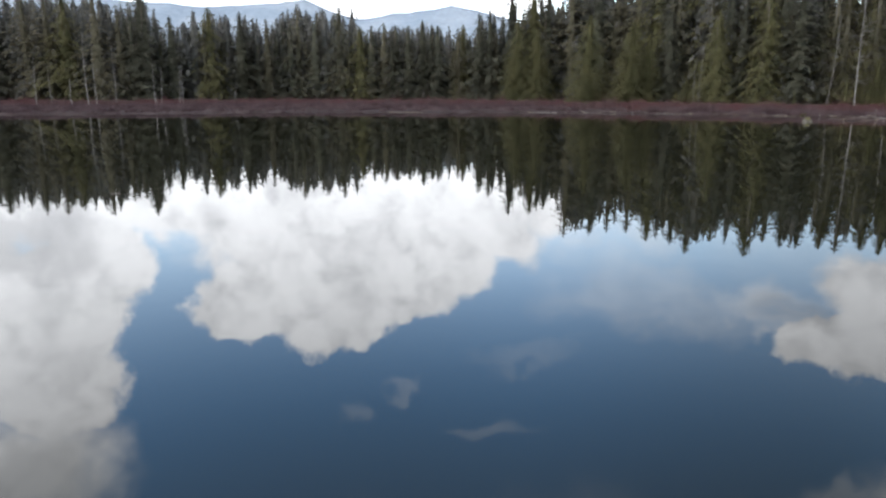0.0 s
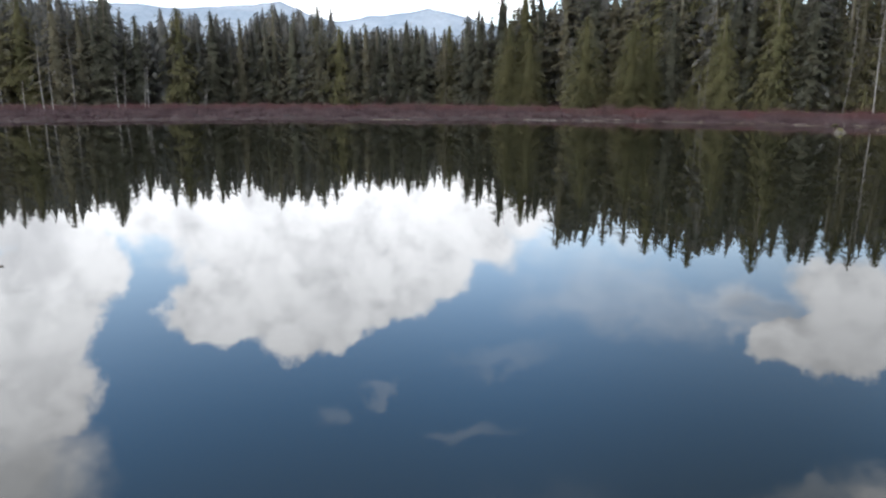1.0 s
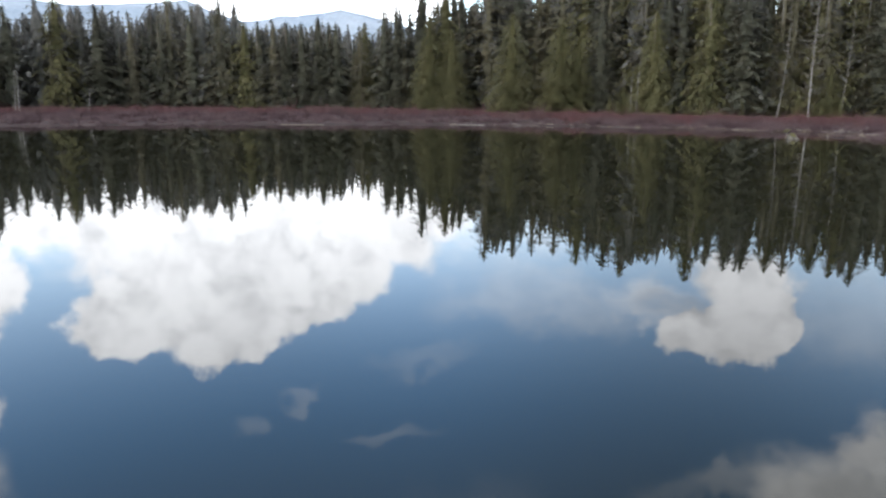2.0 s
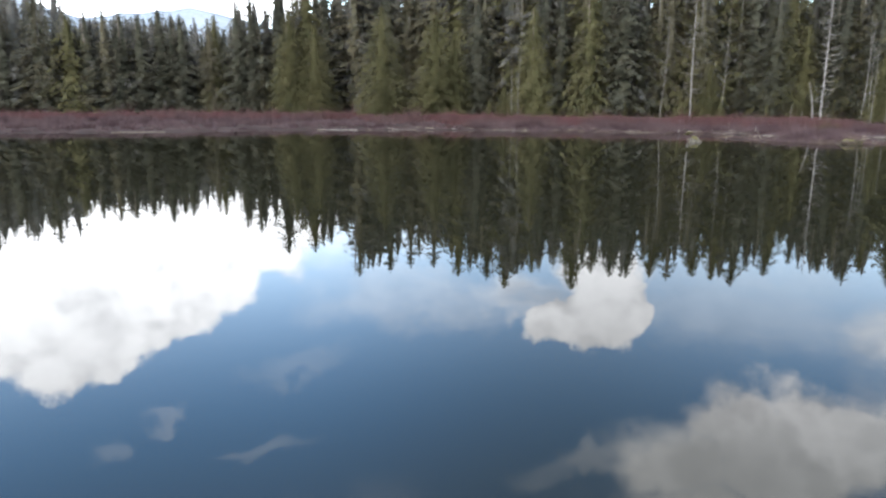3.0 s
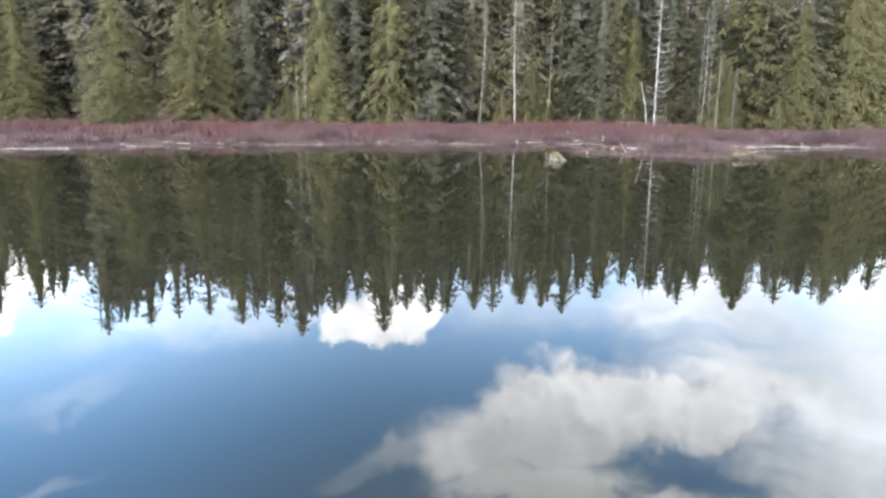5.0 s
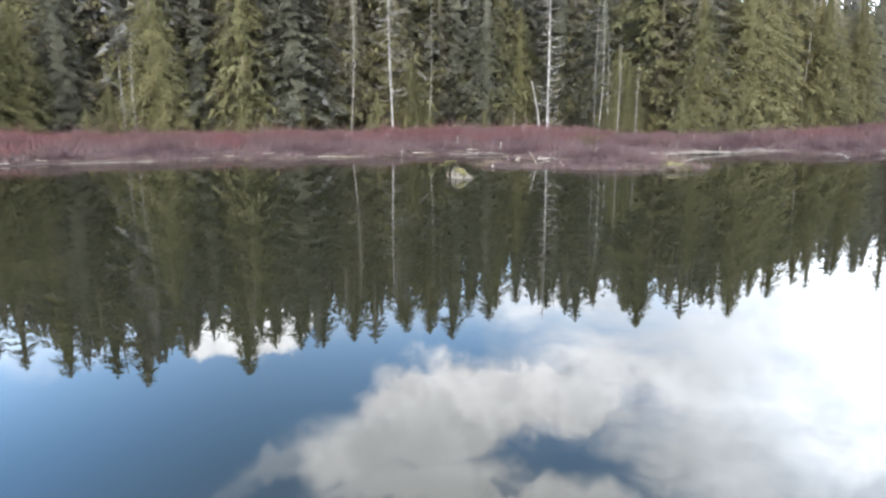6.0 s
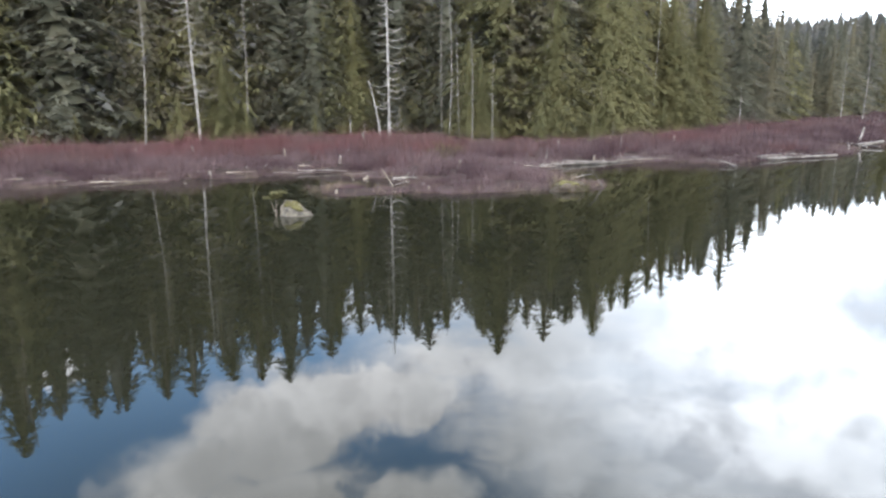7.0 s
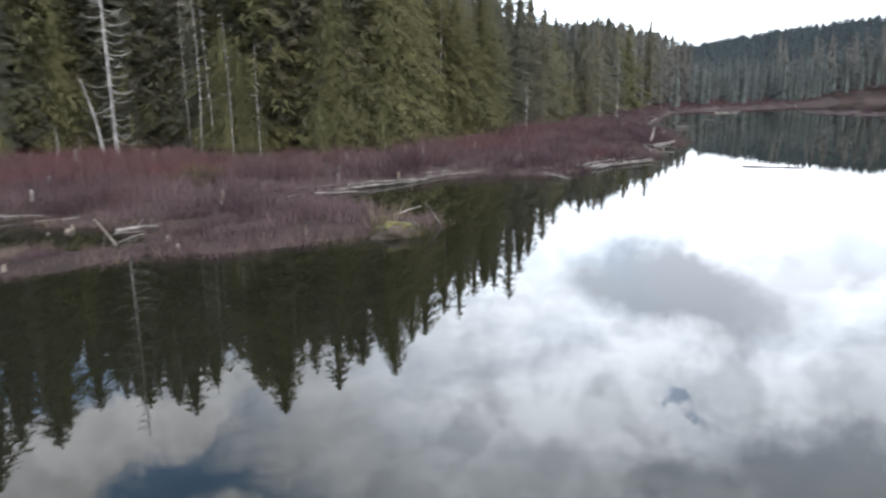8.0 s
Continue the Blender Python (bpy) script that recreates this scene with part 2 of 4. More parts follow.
def water_material():
    m = bpy.data.materials.new("still_lake_water")
    m.use_nodes = True
    n = Nodes(m.node_tree)
    where = n.add("ShaderNodeNewGeometry").outputs["Position"]
    p = n.add("ShaderNodeBsdfPrincipled")
    n.link(n.mix(n.noise(where, 0.05, 4)["Fac"], (0.006, 0.006, 0.0035), (0.008, 0.008, 0.0045)), p.inputs["Base Color"])
    p.inputs["Roughness"].default_value = 0.015
    p.inputs["IOR"].default_value = 1.333
    long_ripple = n.noise(n.vmath("MULTIPLY", where, (1.0, 1.0, 1.0)), 0.9, 3, 0.5)["Fac"]
    b = n.add("ShaderNodeBump")
    b.inputs["Strength"].default_value = 0.02
    b.inputs["Distance"].default_value = 0.05
    n.link(long_ripple, b.inputs["Height"])
    n.link(b.outputs[0], p.inputs["Normal"])
    n.link(p.outputs[0], n.add("ShaderNodeOutputMaterial").inputs[0])
    return m


WATER = water_material()


# ---- mesh helpers ----
def mesh_from(name, verts, faces, mat, smooth=False):
    me = bpy.data.meshes.new(name)
    me.from_pydata([tuple(v) for v in verts], [], [tuple(f) for f in faces])
    for mm in (mat if isinstance(mat, (list, tuple)) else [mat]):
        me.materials.append(mm)
    if smooth:
        me.polygons.foreach_set("use_smooth", [True] * len(me.polygons))
    me.update()
    return me


def quick_mesh(name, verts, faces, mat):
    """Mesh from arrays of equal-sided faces."""
    verts, faces = np.asarray(verts, np.float32), np.asarray(faces, np.int32)
    me = bpy.data.meshes.new(name)
    me.vertices.add(len(verts))
    me.vertices.foreach_set("co", verts.ravel())
    me.loops.add(faces.size)
    me.loops.foreach_set("vertex_index", faces.ravel())
    me.polygons.add(len(faces))
    me.polygons.foreach_set("loop_start", np.arange(0, faces.size, faces.shape[1], dtype=np.int32))
    me.materials.append(mat)
    me.update(calc_edges=True)
    me.validate()
    return me


def part(name, data, parent, label=""):
    ob = new(name, data)
    ob.parent = parent
    return tagged(ob, label)


def thing(name, label, category, group="", m=None):
    ob = new(name)
    ob.empty_display_size = 0.3
    if m is not None:
        ob.matrix_world = m
    return tagged(ob, label, category, group)


def tube(points, radii, sides=8, rough=0.0, rng=None, cap=True):
    """Vertices and faces of a tapered, slightly uneven limb along points."""
    pts = [Vector(p) for p in points]
    verts, faces = [], []
    for i, p in enumerate(pts):
        way = (pts[min(i + 1, len(pts) - 1)] - pts[max(i - 1, 0)]).normalized()
        side = way.orthogonal().normalized() if i == 0 else (side - way * side.dot(way)).normalized()
        up = way.cross(side)
        for k in range(sides):
            a = 2 * math.pi * k / sides
            r = radii[i] * (1 + (rng.uniform(-rough, rough) if rng else 0))
            verts.append(p + (side * math.cos(a) + up * math.sin(a)) * r)
    for i in range(len(pts) - 1):
        for k in range(sides):
            a, b = i * sides + k, i * sides + (k + 1) % sides
            faces.append((a, b, b + sides, a + sides))
    if cap:
        faces.append(tuple(range(sides - 1, -1, -1)))
        faces.append(tuple(range(len(verts) - sides, len(verts))))
    return verts, faces


def joined(pieces):
    verts, faces = [], []
    for v, f in pieces:
        k = len(verts)
        verts += list(v)
        faces += [tuple(i + k for i in face) for face in f]
    return verts, faces


# ---- plan: shore, islets, edge of the woods ----
SHORE = [(-140, 92), (-95, 94), (-53, 97), (-35, 102), (-20, 105), (-5, 102), (10, 101), (24, 96.5), (32, 92.5), (38, 88), (42, 85), (45.5, 81.5), (49, 79.4),
         (48, 77.8), (47.5, 76), (46.7, 74), (45.6, 73.2), (44.7, 74), (44.6, 75.8), (43.4, 76.5), (42, 75.4), (41.5, 73.7), (42.2, 72.8), (43.7, 72), (44.4, 69.8), (45.8, 67.6), (47.3, 65.8), (49.3, 65.6), (50.2, 67.4), (53.5, 70.2), (57, 70.4), (60, 67.6), (61.5, 64.5), (61, 61.6), (65, 59.5),
         (68.5, 57), (77, 55), (82, 52), (90, 51.5), (102, 50), (112, 49.5), (135, 45.5), (160, 39.5), (180, 32), (200, 11), (228, -8), (268, -28), (320, -100), (230, -150), (100, -130), (0, -110), (-90, -100), (-170, -40), (-190, 40)]
ISLETS = [[(162, 17), (150, 17.6), (137, 16), (131, 13), (128, 8), (137, 8), (150, 11.5), (164, 12.5)]]
WOODS_EDGE = [(-170, 150), (-110, 146), (-85, 142), (-66, 137), (-45, 143), (-29, 147), (-6, 142), (14, 134), (30, 127), (38.5, 112.5), (46, 103.5), (55.5, 98), (61.5, 93.5), (68, 89.5), (69.2, 84.5), (66.5, 80),
              (69.5, 73.5), (78, 69.8), (90, 67), (105, 62), (127, 56), (146, 51), (180, 42), (225, 27), (300, -6), (345, -70)]


def inside(poly, xy):
    x, y = xy[:, 0], xy[:, 1]
    hit = np.zeros(len(xy), bool)
    for (ax, ay), (bx, by) in zip(poly, poly[1:] + poly[:1]):
        cross = (ay > y) != (by > y)
        with np.errstate(divide="ignore", invalid="ignore"):
            hit ^= cross & (x < (bx - ax) * (y - ay) / (by - ay) + ax)
    return hit


def reach(line, xy, closed=True):
    """Distance from each point to a line of points."""
    best = np.full(len(xy), 1e9)
    pairs = list(zip(line, line[1:] + line[:1])) if closed else list(zip(line, line[1:]))
    for a, b in pairs:
        a, b = np.array(a, float), np.array(b, float)
        s = b - a
        u = np.clip(((xy - a) @ s) / (s @ s), 0, 1)
        best = np.minimum(best, np.hypot(*(xy - a - u[:, None] * s).T))
    return best


def rounded(line):
    """The line with its corners cut."""
    pts = [np.array(p, float) for p in line]
    out = []
    for a, b in zip(pts, pts[1:] + pts[:1]):
        out += [a * 0.85 + b * 0.15, a * 0.15 + b * 0.85]
    pts = out
    return [(float(p[0]), float(p[1])) for p in pts]


SHORE_LINE = rounded(SHORE)
ISLET_LINES = [rounded(p) for p in ISLETS]


def bays(xy):
    """A small uneven offset of the shoreline, in metres."""
    return np.array([noise.noise((x * 0.45, y * 0.45, 0)) * 0.45 + noise.noise((x * 1.3, y * 1.3, 5)) * 0.4 for x, y in xy])


def land(xy):
    """Distance inland of the water's edge; negative over water."""
    d = reach(SHORE_LINE, xy) * np.where(inside(SHORE_LINE, xy), -1, 1)
    for line in ISLET_LINES:
        d = np.maximum(d, reach(line, xy) * np.where(inside(line, xy), 1, -1))
    near = np.abs(d) < 30
    d[near] += bays(xy[near])
    return d


HILLS = [(500, -170, 150, 30), (590, -30, 160, 15), (330, -260, 140, 18), (-260, 330, 120, 8)]


def height(xy, d=None):
    d = land(xy) if d is None else d
    up = -0.03 + 0.58 * (1 - np.exp(-np.maximum(d, 0) / 6)) + 0.006 * np.maximum(d - 30, 0)
    for hx, hy, r, z in HILLS:
        up += z * np.exp(-((xy[:, 0] - hx) ** 2 + (xy[:, 1] - hy) ** 2) / (r * r))
    bumps = np.array([noise.noise((x * 0.3, y * 0.3, 9)) * 0.12 + noise.noise((x * 0.9, y * 0.9, 2)) * 0.06 for x, y in xy])
    return np.where(d > 0, np.minimum(up, 60) + bumps * np.clip(d / 1.5, 0.05, 1), np.maximum(d * 0.2, -2.5) - 0.03)


def ground_at(x, y):
    return float(height(np.array([[x, y]], float))[0])


def axis(fine_a, fine_b, step, far):
    inner = list(np.arange(fine_a, fine_b + 0.01, step))
    out, s, v = [], step, fine_b
    while v < far:
        s *= 1.25
        v += s
        out.append(v)
    low, s, v = [], step, fine_a
    while v > -far:
        s *= 1.25
        v -= s
        low.append(v)
    return np.array(low[::-1] + inner + out)


def build_ground():
    xs, ys = axis(-70, 200, 1.0, 4500), axis(0, 150, 1.0, 4500)
    gx, gy = np.meshgrid(xs, ys)
    xy = np.stack([gx.ravel(), gy.ravel()], 1)
    z = height(xy)
    nx = len(xs)
    i = np.arange(len(xs) * len(ys)).reshape(len(ys), nx)
    faces = np.stack([i[:-1, :-1].ravel(), i[:-1, 1:].ravel(), i[1:, 1:].ravel(), i[1:, :-1].ravel()], 1)
    me = quick_mesh("ground", np.column_stack([xy, z]), faces, GROUND)
    me.polygons.foreach_set("use_smooth", [True] * len(me.polygons))
    tagged(new("ground", me), "brown marshy shore and forest floor round the lake", "ground", kind="structure")


def build_water():
    corners = [(-230, -180), (320, -180), (320, 130), (-230, 130)]
    me = mesh_from("water", [(x, y, 0) for x, y in corners], [(0, 1, 2, 3)], WATER)
    tagged(new("water", me), "dark still lake surface mirroring woods and clouds", "lake", kind="structure")


build_ground()
build_water()


def build_mountains():
    rng = random.Random(11)
    verts, faces = [], []
    cols = 120
    dist = 3600.0
    crest = [(-40, 5.6), (-30, 6.3), (-20.4, 6.05), (-15.3, 6.0), (-13.2, 6.3), (-10.6, 6.55), (-8.9, 5.95), (-6.4, 5.15), (-4.1, 5.6), (-1.9, 5.9), (0.7, 6.2), (2.7, 5.85), (8, 4.5), (20, 4.0), (40, 3.5)]
    for c in range(cols + 1):
        a = -40 + 80 * c / cols
        e = float(np.interp(a, [p[0] for p in crest], [p[1] for p in crest])) + 0.12 * noise.noise((a * 0.9, 3, 0))
        for k, (back_off, frac) in enumerate(((-900, 0.0), (-600, 0.35), (-300, 0.7), (0, 1.0), (500, 0.7))):
            d = dist + back_off + 120 * noise.noise((a * 0.3, k, 7))
            top = dist * math.tan(radians(e)) * frac * (1 + 0.1 * noise.noise((a * 0.5, k * 2.0, 1)) * (k < 3))
            verts.append((d * math.sin(radians(a)), d * math.cos(radians(a)), top - 5 * (k == 0)))
    for c in range(cols):
        for k in range(4):
            i = c * 5 + k
            faces.append((i, i + 5, i + 6, i + 1))
    tagged(new("backdrop", mesh_from("mountains", verts, faces, HAZED_MOUNTAIN, True)), "distant mountain ridge behind the woods, pale blue haze in its colour", "mountain", kind="structure")


build_mountains()


# ---- trees ----
def crown_arrays(h, r, low, n_branch, per, leaf, droop, rng, taper=0.85, gaps=0.0, ragged=0.34, slim=0.1, spire=36, least=6, cone=False, tiers=0):
    """Slim pointed sprays along drooping limbs: vertices, faces, and the limbs themselves."""
    gen = np.random.default_rng(rng.randrange(1 << 30))
    V, limbs = [], []
    for b in range(n_branch):
        u = min(0.999, (b + rng.random()) / n_branch)
        if tiers:
            u = min(0.999, (math.floor(u * tiers) + 0.22 * rng.random()) / tiers)
        rel = u ** (1.25 if cone else 0.95)
        z = h * (low + (1 - low) * rel)
        if rng.random() < gaps * (1 - 0.6 * rel) + (0.1 if rel > 0.72 else 0):
            continue
        full = (1 - rel) ** 0.62 * (0.78 + 0.22 * min(1, rel * 7)) if cone else (1 - math.exp(-3.6 * taper * (1 - rel))) * 1.04
        length = r * max(0.045, full) * rng.uniform(1 - ragged, 1 + ragged)
        a = rng.random() * 6.2832
        dz = -droop * length * rng.uniform(0.7, 1.3)
        limbs.append((a, z, length, dz))
        n = max(least, int(per * (0.25 + 0.75 * length / r)))
        s = gen.random(n) ** 0.6
        spread = (0.2 if tiers else 0.26) * length * (1.12 - s) + 0.004 * h
        lat = gen.uniform(-1, 1, n) * spread
        px = math.cos(a) * s * length - math.sin(a) * lat
        py = math.sin(a) * s * length + math.cos(a) * lat
        pz = z + dz * s * s + 0.1 * length * np.sin(s * 3.14) + gen.uniform(-0.016, 0.008, n) * h * (0.4 if tiers else 1.0)
        size = leaf * gen.uniform(0.55, 1.4, n) * (1.0 - 0.5 * rel)
        da = a + gen.uniform(-1.1, 1.1, n)
        down = -0.12 - droop * gen.uniform(0.0, 1.9, n)
        p = np.column_stack([px, py, pz])
        tip = p + np.column_stack([np.cos(da) * 0.7, np.sin(da) * 0.7, down]) * size[:, None]
        wide = np.column_stack([-np.sin(da), np.cos(da), gen.uniform(-0.8, 0.8, n)]) * (size * slim)[:, None]
        V.append(np.stack([p - wide, p + wide, tip], 1).reshape(-1, 3))
    for _ in range(spire):
        z = h * (1 - 0.1 * rng.random() ** 1.5)
        a = rng.random() * 6.2832
        q = (h - z) * 0.3 + 0.003 * h
        out = np.array([math.cos(a), math.sin(a), 0])
        wide = np.array([-math.sin(a), math.cos(a), 0.3]) * leaf * 0.13
        p = np.array([0, 0, z])
        V.append(np.stack([p - wide, p + wide, p + out * q * 1.6 + (0, 0, -0.25 * q)]))
    V = np.concatenate(V)
    return V, np.arange(len(V)).reshape(-1, 3), limbs


def heart(h, r, low, taper, rng, tiers=26, share=0.36):
    """A jagged, tiered cone that fills the inside of a crown."""
    V, F = [], []
    for t in range(tiers):
        u = t / tiers
        rr = r * max(0.04, 1 - math.exp(-3.2 * taper * (1 - u))) * share * (1 - 0.3 * u)
        zb, zt = h * (low + (1 - low) * u), h * min(0.985, low + (1 - low) * (u + 2.1 / tiers))
        i, a0 = len(V), rng.random() * 6
        for j in range(10):
            a = a0 + j * 0.6283
            q = rr * (1.2 if j % 2 else 0.7) * rng.uniform(0.8, 1.2)
            V.append(Vector((math.cos(a) * q, math.sin(a) * q, zb + rng.uniform(-0.9, 0.5) * rr)))
        V.append(Vector((0, 0, zt)))
        F += [(i + j, i + (j + 1) % 10, i + 10) for j in range(10)]
    return V, F


def conifer(name, label, h, r, low, n_branch, per, leaf, droop, foliage, bark, seed, taper=0.85, gaps=0.0, trunk_r=None, limbs_seen=True, cone=False, tiers=0):
    rng = random.Random(seed)
    root = thing(name, label, "tree", "trees along the lake shore")
    V, F, limbs = crown_arrays(h, r, low, n_branch, per, leaf, droop, rng, taper, gaps, cone=cone, tiers=tiers)
    tr = trunk_r or h * 0.011
    lean = (rng.uniform(-0.02, 0.02) * h, rng.uniform(-0.02, 0.02) * h)
    steps = 8
    pieces = [tube([(lean[0] * (i / steps) ** 2, lean[1] * (i / steps) ** 2, -0.4 + (h * 0.98 + 0.4) * i / steps) for i in range(steps + 1)], [tr * (1.25 if i == 0 else 1) * (1 - 0.93 * i / steps) for i in range(steps + 1)], 7, 0.08, rng)]
    if limbs_seen:
        for a, z, length, dz in limbs[:: max(1, len(limbs) // 24)]:
            reach_out = 1.25 if bark == GREY_BARK else 0.95
            p = [(math.cos(a) * length * s * reach_out, math.sin(a) * length * s * reach_out, z + dz * s * s + 0.12 * length * math.sin(s * 3.14)) for s in (0, 0.5, 0.9)]
            pieces.append(tube(p, [0.04, 0.026, 0.01], 4, 0, None, False))
    part("trunk", mesh_from("trunk", *joined(pieces), bark), root)
    hv, hf = heart(h, r, max(low, 0.06), taper, rng, share=0.3 if cone and not tiers else 0.38 if gaps < 0.3 else 0.26)
    part("crown", quick_mesh("crown", np.concatenate([V, np.array([tuple(v) for v in hv])]), np.concatenate([F, np.array(hf) + len(V)]), foliage), root)
    return root


def dead_tree(name, label, h, r0, seed, n_limbs=0, limb=1.5, low=0.1, bark=PALE_BARK, curve=0.4):
    rng = random.Random(seed)
    root = thing(name, label, "dead tree", "bleached snags on the shore")
    bend = (rng.uniform(-0.03, 0.03) * h, rng.uniform(-0.03, 0.03) * h)
    n = 9
    line = [(bend[0] * math.sin(i / n * 3), bend[1] * math.sin(i / n * 2.5), -0.4 + (h + 0.4) * i / n) for i in range(n + 1)]
    stem = part("trunk", mesh_from("trunk", *tube(line, [r0 * (1.3 if i == 0 else 1) * (1 - 0.75 * i / n) for i in range(n + 1)], 8, 0.08, rng), bark), root)
    for k in range(n_limbs):
        u = low + (0.97 - low) * (k + rng.random()) / n_limbs
        a, length = rng.random() * 6.2832, limb * rng.uniform(0.5, 1.1) * (1 - 0.75 * u) ** 0.6
        z = h * u
        cx, cy = bend[0] * math.sin(u * 3), bend[1] * math.sin(u * 2.5)
        sag = rng.uniform(0.15, curve)
        p = [(cx + math.cos(a) * length * s, cy + math.sin(a) * length * s, z - sag * length * math.sin(s * 2.2) + 0.35 * length * s * s) for s in (0, 0.25, 0.5, 0.75, 1)]
        pieces = [tube(p, [0.024, 0.02, 0.016, 0.011, 0.005], 4, 0, None, False)]
        for s in (0.45, 0.7):
            q = Vector(p[2 if s < 0.5 else 3])
            d = a + rng.choice((-0.9, 0.9))
            pieces.append(tube([q, q + Vector((math.cos(d), math.sin(d), 0.15)) * length * 0.3], [0.012, 0.004], 3, 0, None, False))
        part("branch", mesh_from("branch", *joined(pieces), bark), stem)
    return root


CEDARS = [dict(r=3.3, low=0.01, droop=0.55, cone=True), dict(r=2.9, low=0.015, droop=0.65, cone=True), dict(r=2.4, low=0.01, droop=0.5, taper=0.75), dict(r=3.6, low=0.01, droop=0.55, cone=True)]
FIRS = [dict(r=2.4, low=0.05, droop=0.3, taper=0.8, gaps=0.15, tiers=34), dict(r=2.1, low=0.07, droop=0.38, taper=0.9, gaps=0.2, tiers=38), dict(r=2.8, low=0.03, droop=0.3, gaps=0.12, cone=True, tiers=36), dict(r=2.0, low=0.08, droop=0.3, taper=1.0, gaps=0.2, tiers=32)]
HEMLOCKS = [dict(r=2.3, low=0.03, droop=0.42, taper=0.8, gaps=0.35, tiers=30), dict(r=2.0, low=0.05, droop=0.5, taper=0.9, gaps=0.42, tiers=26), dict(r=2.7, low=0.02, droop=0.4, gaps=0.3, cone=True, tiers=30)]
LABELS = {"cedar_tree": "yellow-green drooping cedar with foliage down to the ground", "fir_tree": "dark grey-green fir with a narrow ragged crown", "hemlock_tree": "sparse olive-brown hemlock with a pale bare stem showing"}
TALL = 20.0
moulds = {}


def plant(kind, x, y, h, wide=1.0, detail=1, rng=random.Random(21)):
    sets, foliage, bark = {"cedar_tree": (CEDARS, CEDAR, BARK), "fir_tree": (FIRS, FIR, BARK), "hemlock_tree": (HEMLOCKS, HEMLOCK, GREY_BARK)}[kind]
    i = rng.randrange(len(sets))
    key = (kind, i, detail)
    s = h / TALL
    m = pose(x, y, ground_at(x, y), 0, 0, rng.uniform(0, 360)) @ Matrix.Diagonal((s * wide, s * wide, s, 1))
    if key not in moulds:
        n_branch, per, leaf = {"cedar_tree": (300, 50, 0.5), "fir_tree": (280, 44, 0.46), "hemlock_tree": (260, 40, 0.44)}[kind]
        n_branch, per, leaf = [(int(n_branch * 0.7), int(per * 0.55), leaf * 1.5), (int(n_branch * 0.85), int(per * 0.8), leaf * 1.25), (int(n_branch * 3.0), int(per * 0.85), leaf * 0.72)][detail]
        ob = conifer(kind, LABELS[kind], TALL, foliage=foliage, bark=bark, seed=100 + i * 7 + len(kind), n_branch=n_branch, per=per, leaf=leaf, **sets[i])
        ob.matrix_world = m
        moulds[key] = ob
        return ob
    ob = moulds[key]
    old = ob.matrix_basis.copy()
    ob.matrix_basis = Matrix.Identity(4)
    made = copy_thing(ob, m)
    ob.matrix_basis = old
    return made


# trees that make the skyline: x, y, height
SKYLINE_WEST = [(-92, 146, 22), (-83, 144, 21.6), (-78, 143, 21.6), (-74, 142, 20.4), (-67, 140, 21.5), (-63, 141, 18.8), (-59, 142, 21.5), (-54, 144, 16.8), (-47, 146, 18.6), (-41, 147, 17.9), (-36, 148, 16.7), (-30, 150, 19.6),
                (-21, 148, 19), (-17, 148, 15.2), (-14.5, 147.5, 15.4), (-12, 147, 15.8), (-9.5, 146, 15.2), (-7, 145, 14.9), (-4, 145, 16), (-1, 143.5, 14.9), (3, 142, 14.4), (7, 140, 16.9), (9, 139, 17.6), (13, 137, 20.8), (17, 136, 20.5)]
SKYLINE_MIDDLE = [(19.5, 135, 19.2), (23.5, 133, 24.5), (28, 131, 23.8), (31, 129.5, 23), (32.5, 130, 21.5), (34, 127, 22.5), (37, 124, 23.4), (40, 120, 23.3), (42, 118, 24.3), (45, 115, 21.2), (49, 110.5, 23.1), (51, 108.5, 20.3), (53, 107, 20.8), (55, 106, 20.7), (57.5, 104, 20.3), (59.5, 103, 20.7), (62, 101, 19.8), (64, 99.5, 20.2), (66, 98, 21), (69, 95.5, 19.2)]
SKYLINE_EAST = [(71, 93.6, 17.4), (80, 93, 19.5), (84, 88, 18.5), (80, 84, 18.5), (86, 81, 17.5), (82, 77, 17), (76, 90.5, 19), (73, 91, 18), (74, 88, 18.8), (71.5, 80, 17.1), (75, 83, 17), (77, 79.5, 16.4), (73, 76.5, 15.8), (75.5, 75.5, 15), (78.5, 74, 15.8), (83, 72, 15.2), (87, 71, 14.5), (94, 69, 15), (102, 66, 17.6), (109, 64, 14.4), (116, 62.5, 13.6), (122, 61, 13), (135, 57, 13.8), (145, 54, 15), (154, 52, 16.2), (175, 46, 17), (202, 38, 20.3)]
rng = random.Random(5)
for row, cedar_share in ((SKYLINE_WEST, 0.05), (SKYLINE_MIDDLE, 0.2), (SKYLINE_EAST, 0.3)):
    for x, y, h in row:
        q = rng.random()
        fine = 0 if x < 20 else 1
        plant("cedar_tree" if q < cedar_share else "fir_tree" if q < 0.7 else "hemlock_tree", x, y, h, rng.uniform(1.6, 2.1), fine)
# trees closing the gap behind the tall snag
for x, y in [(72, 91), (75.4, 93), (73.6, 93.8)]:
    plant("fir_tree", x, y, 16.5, 1.8, 0)
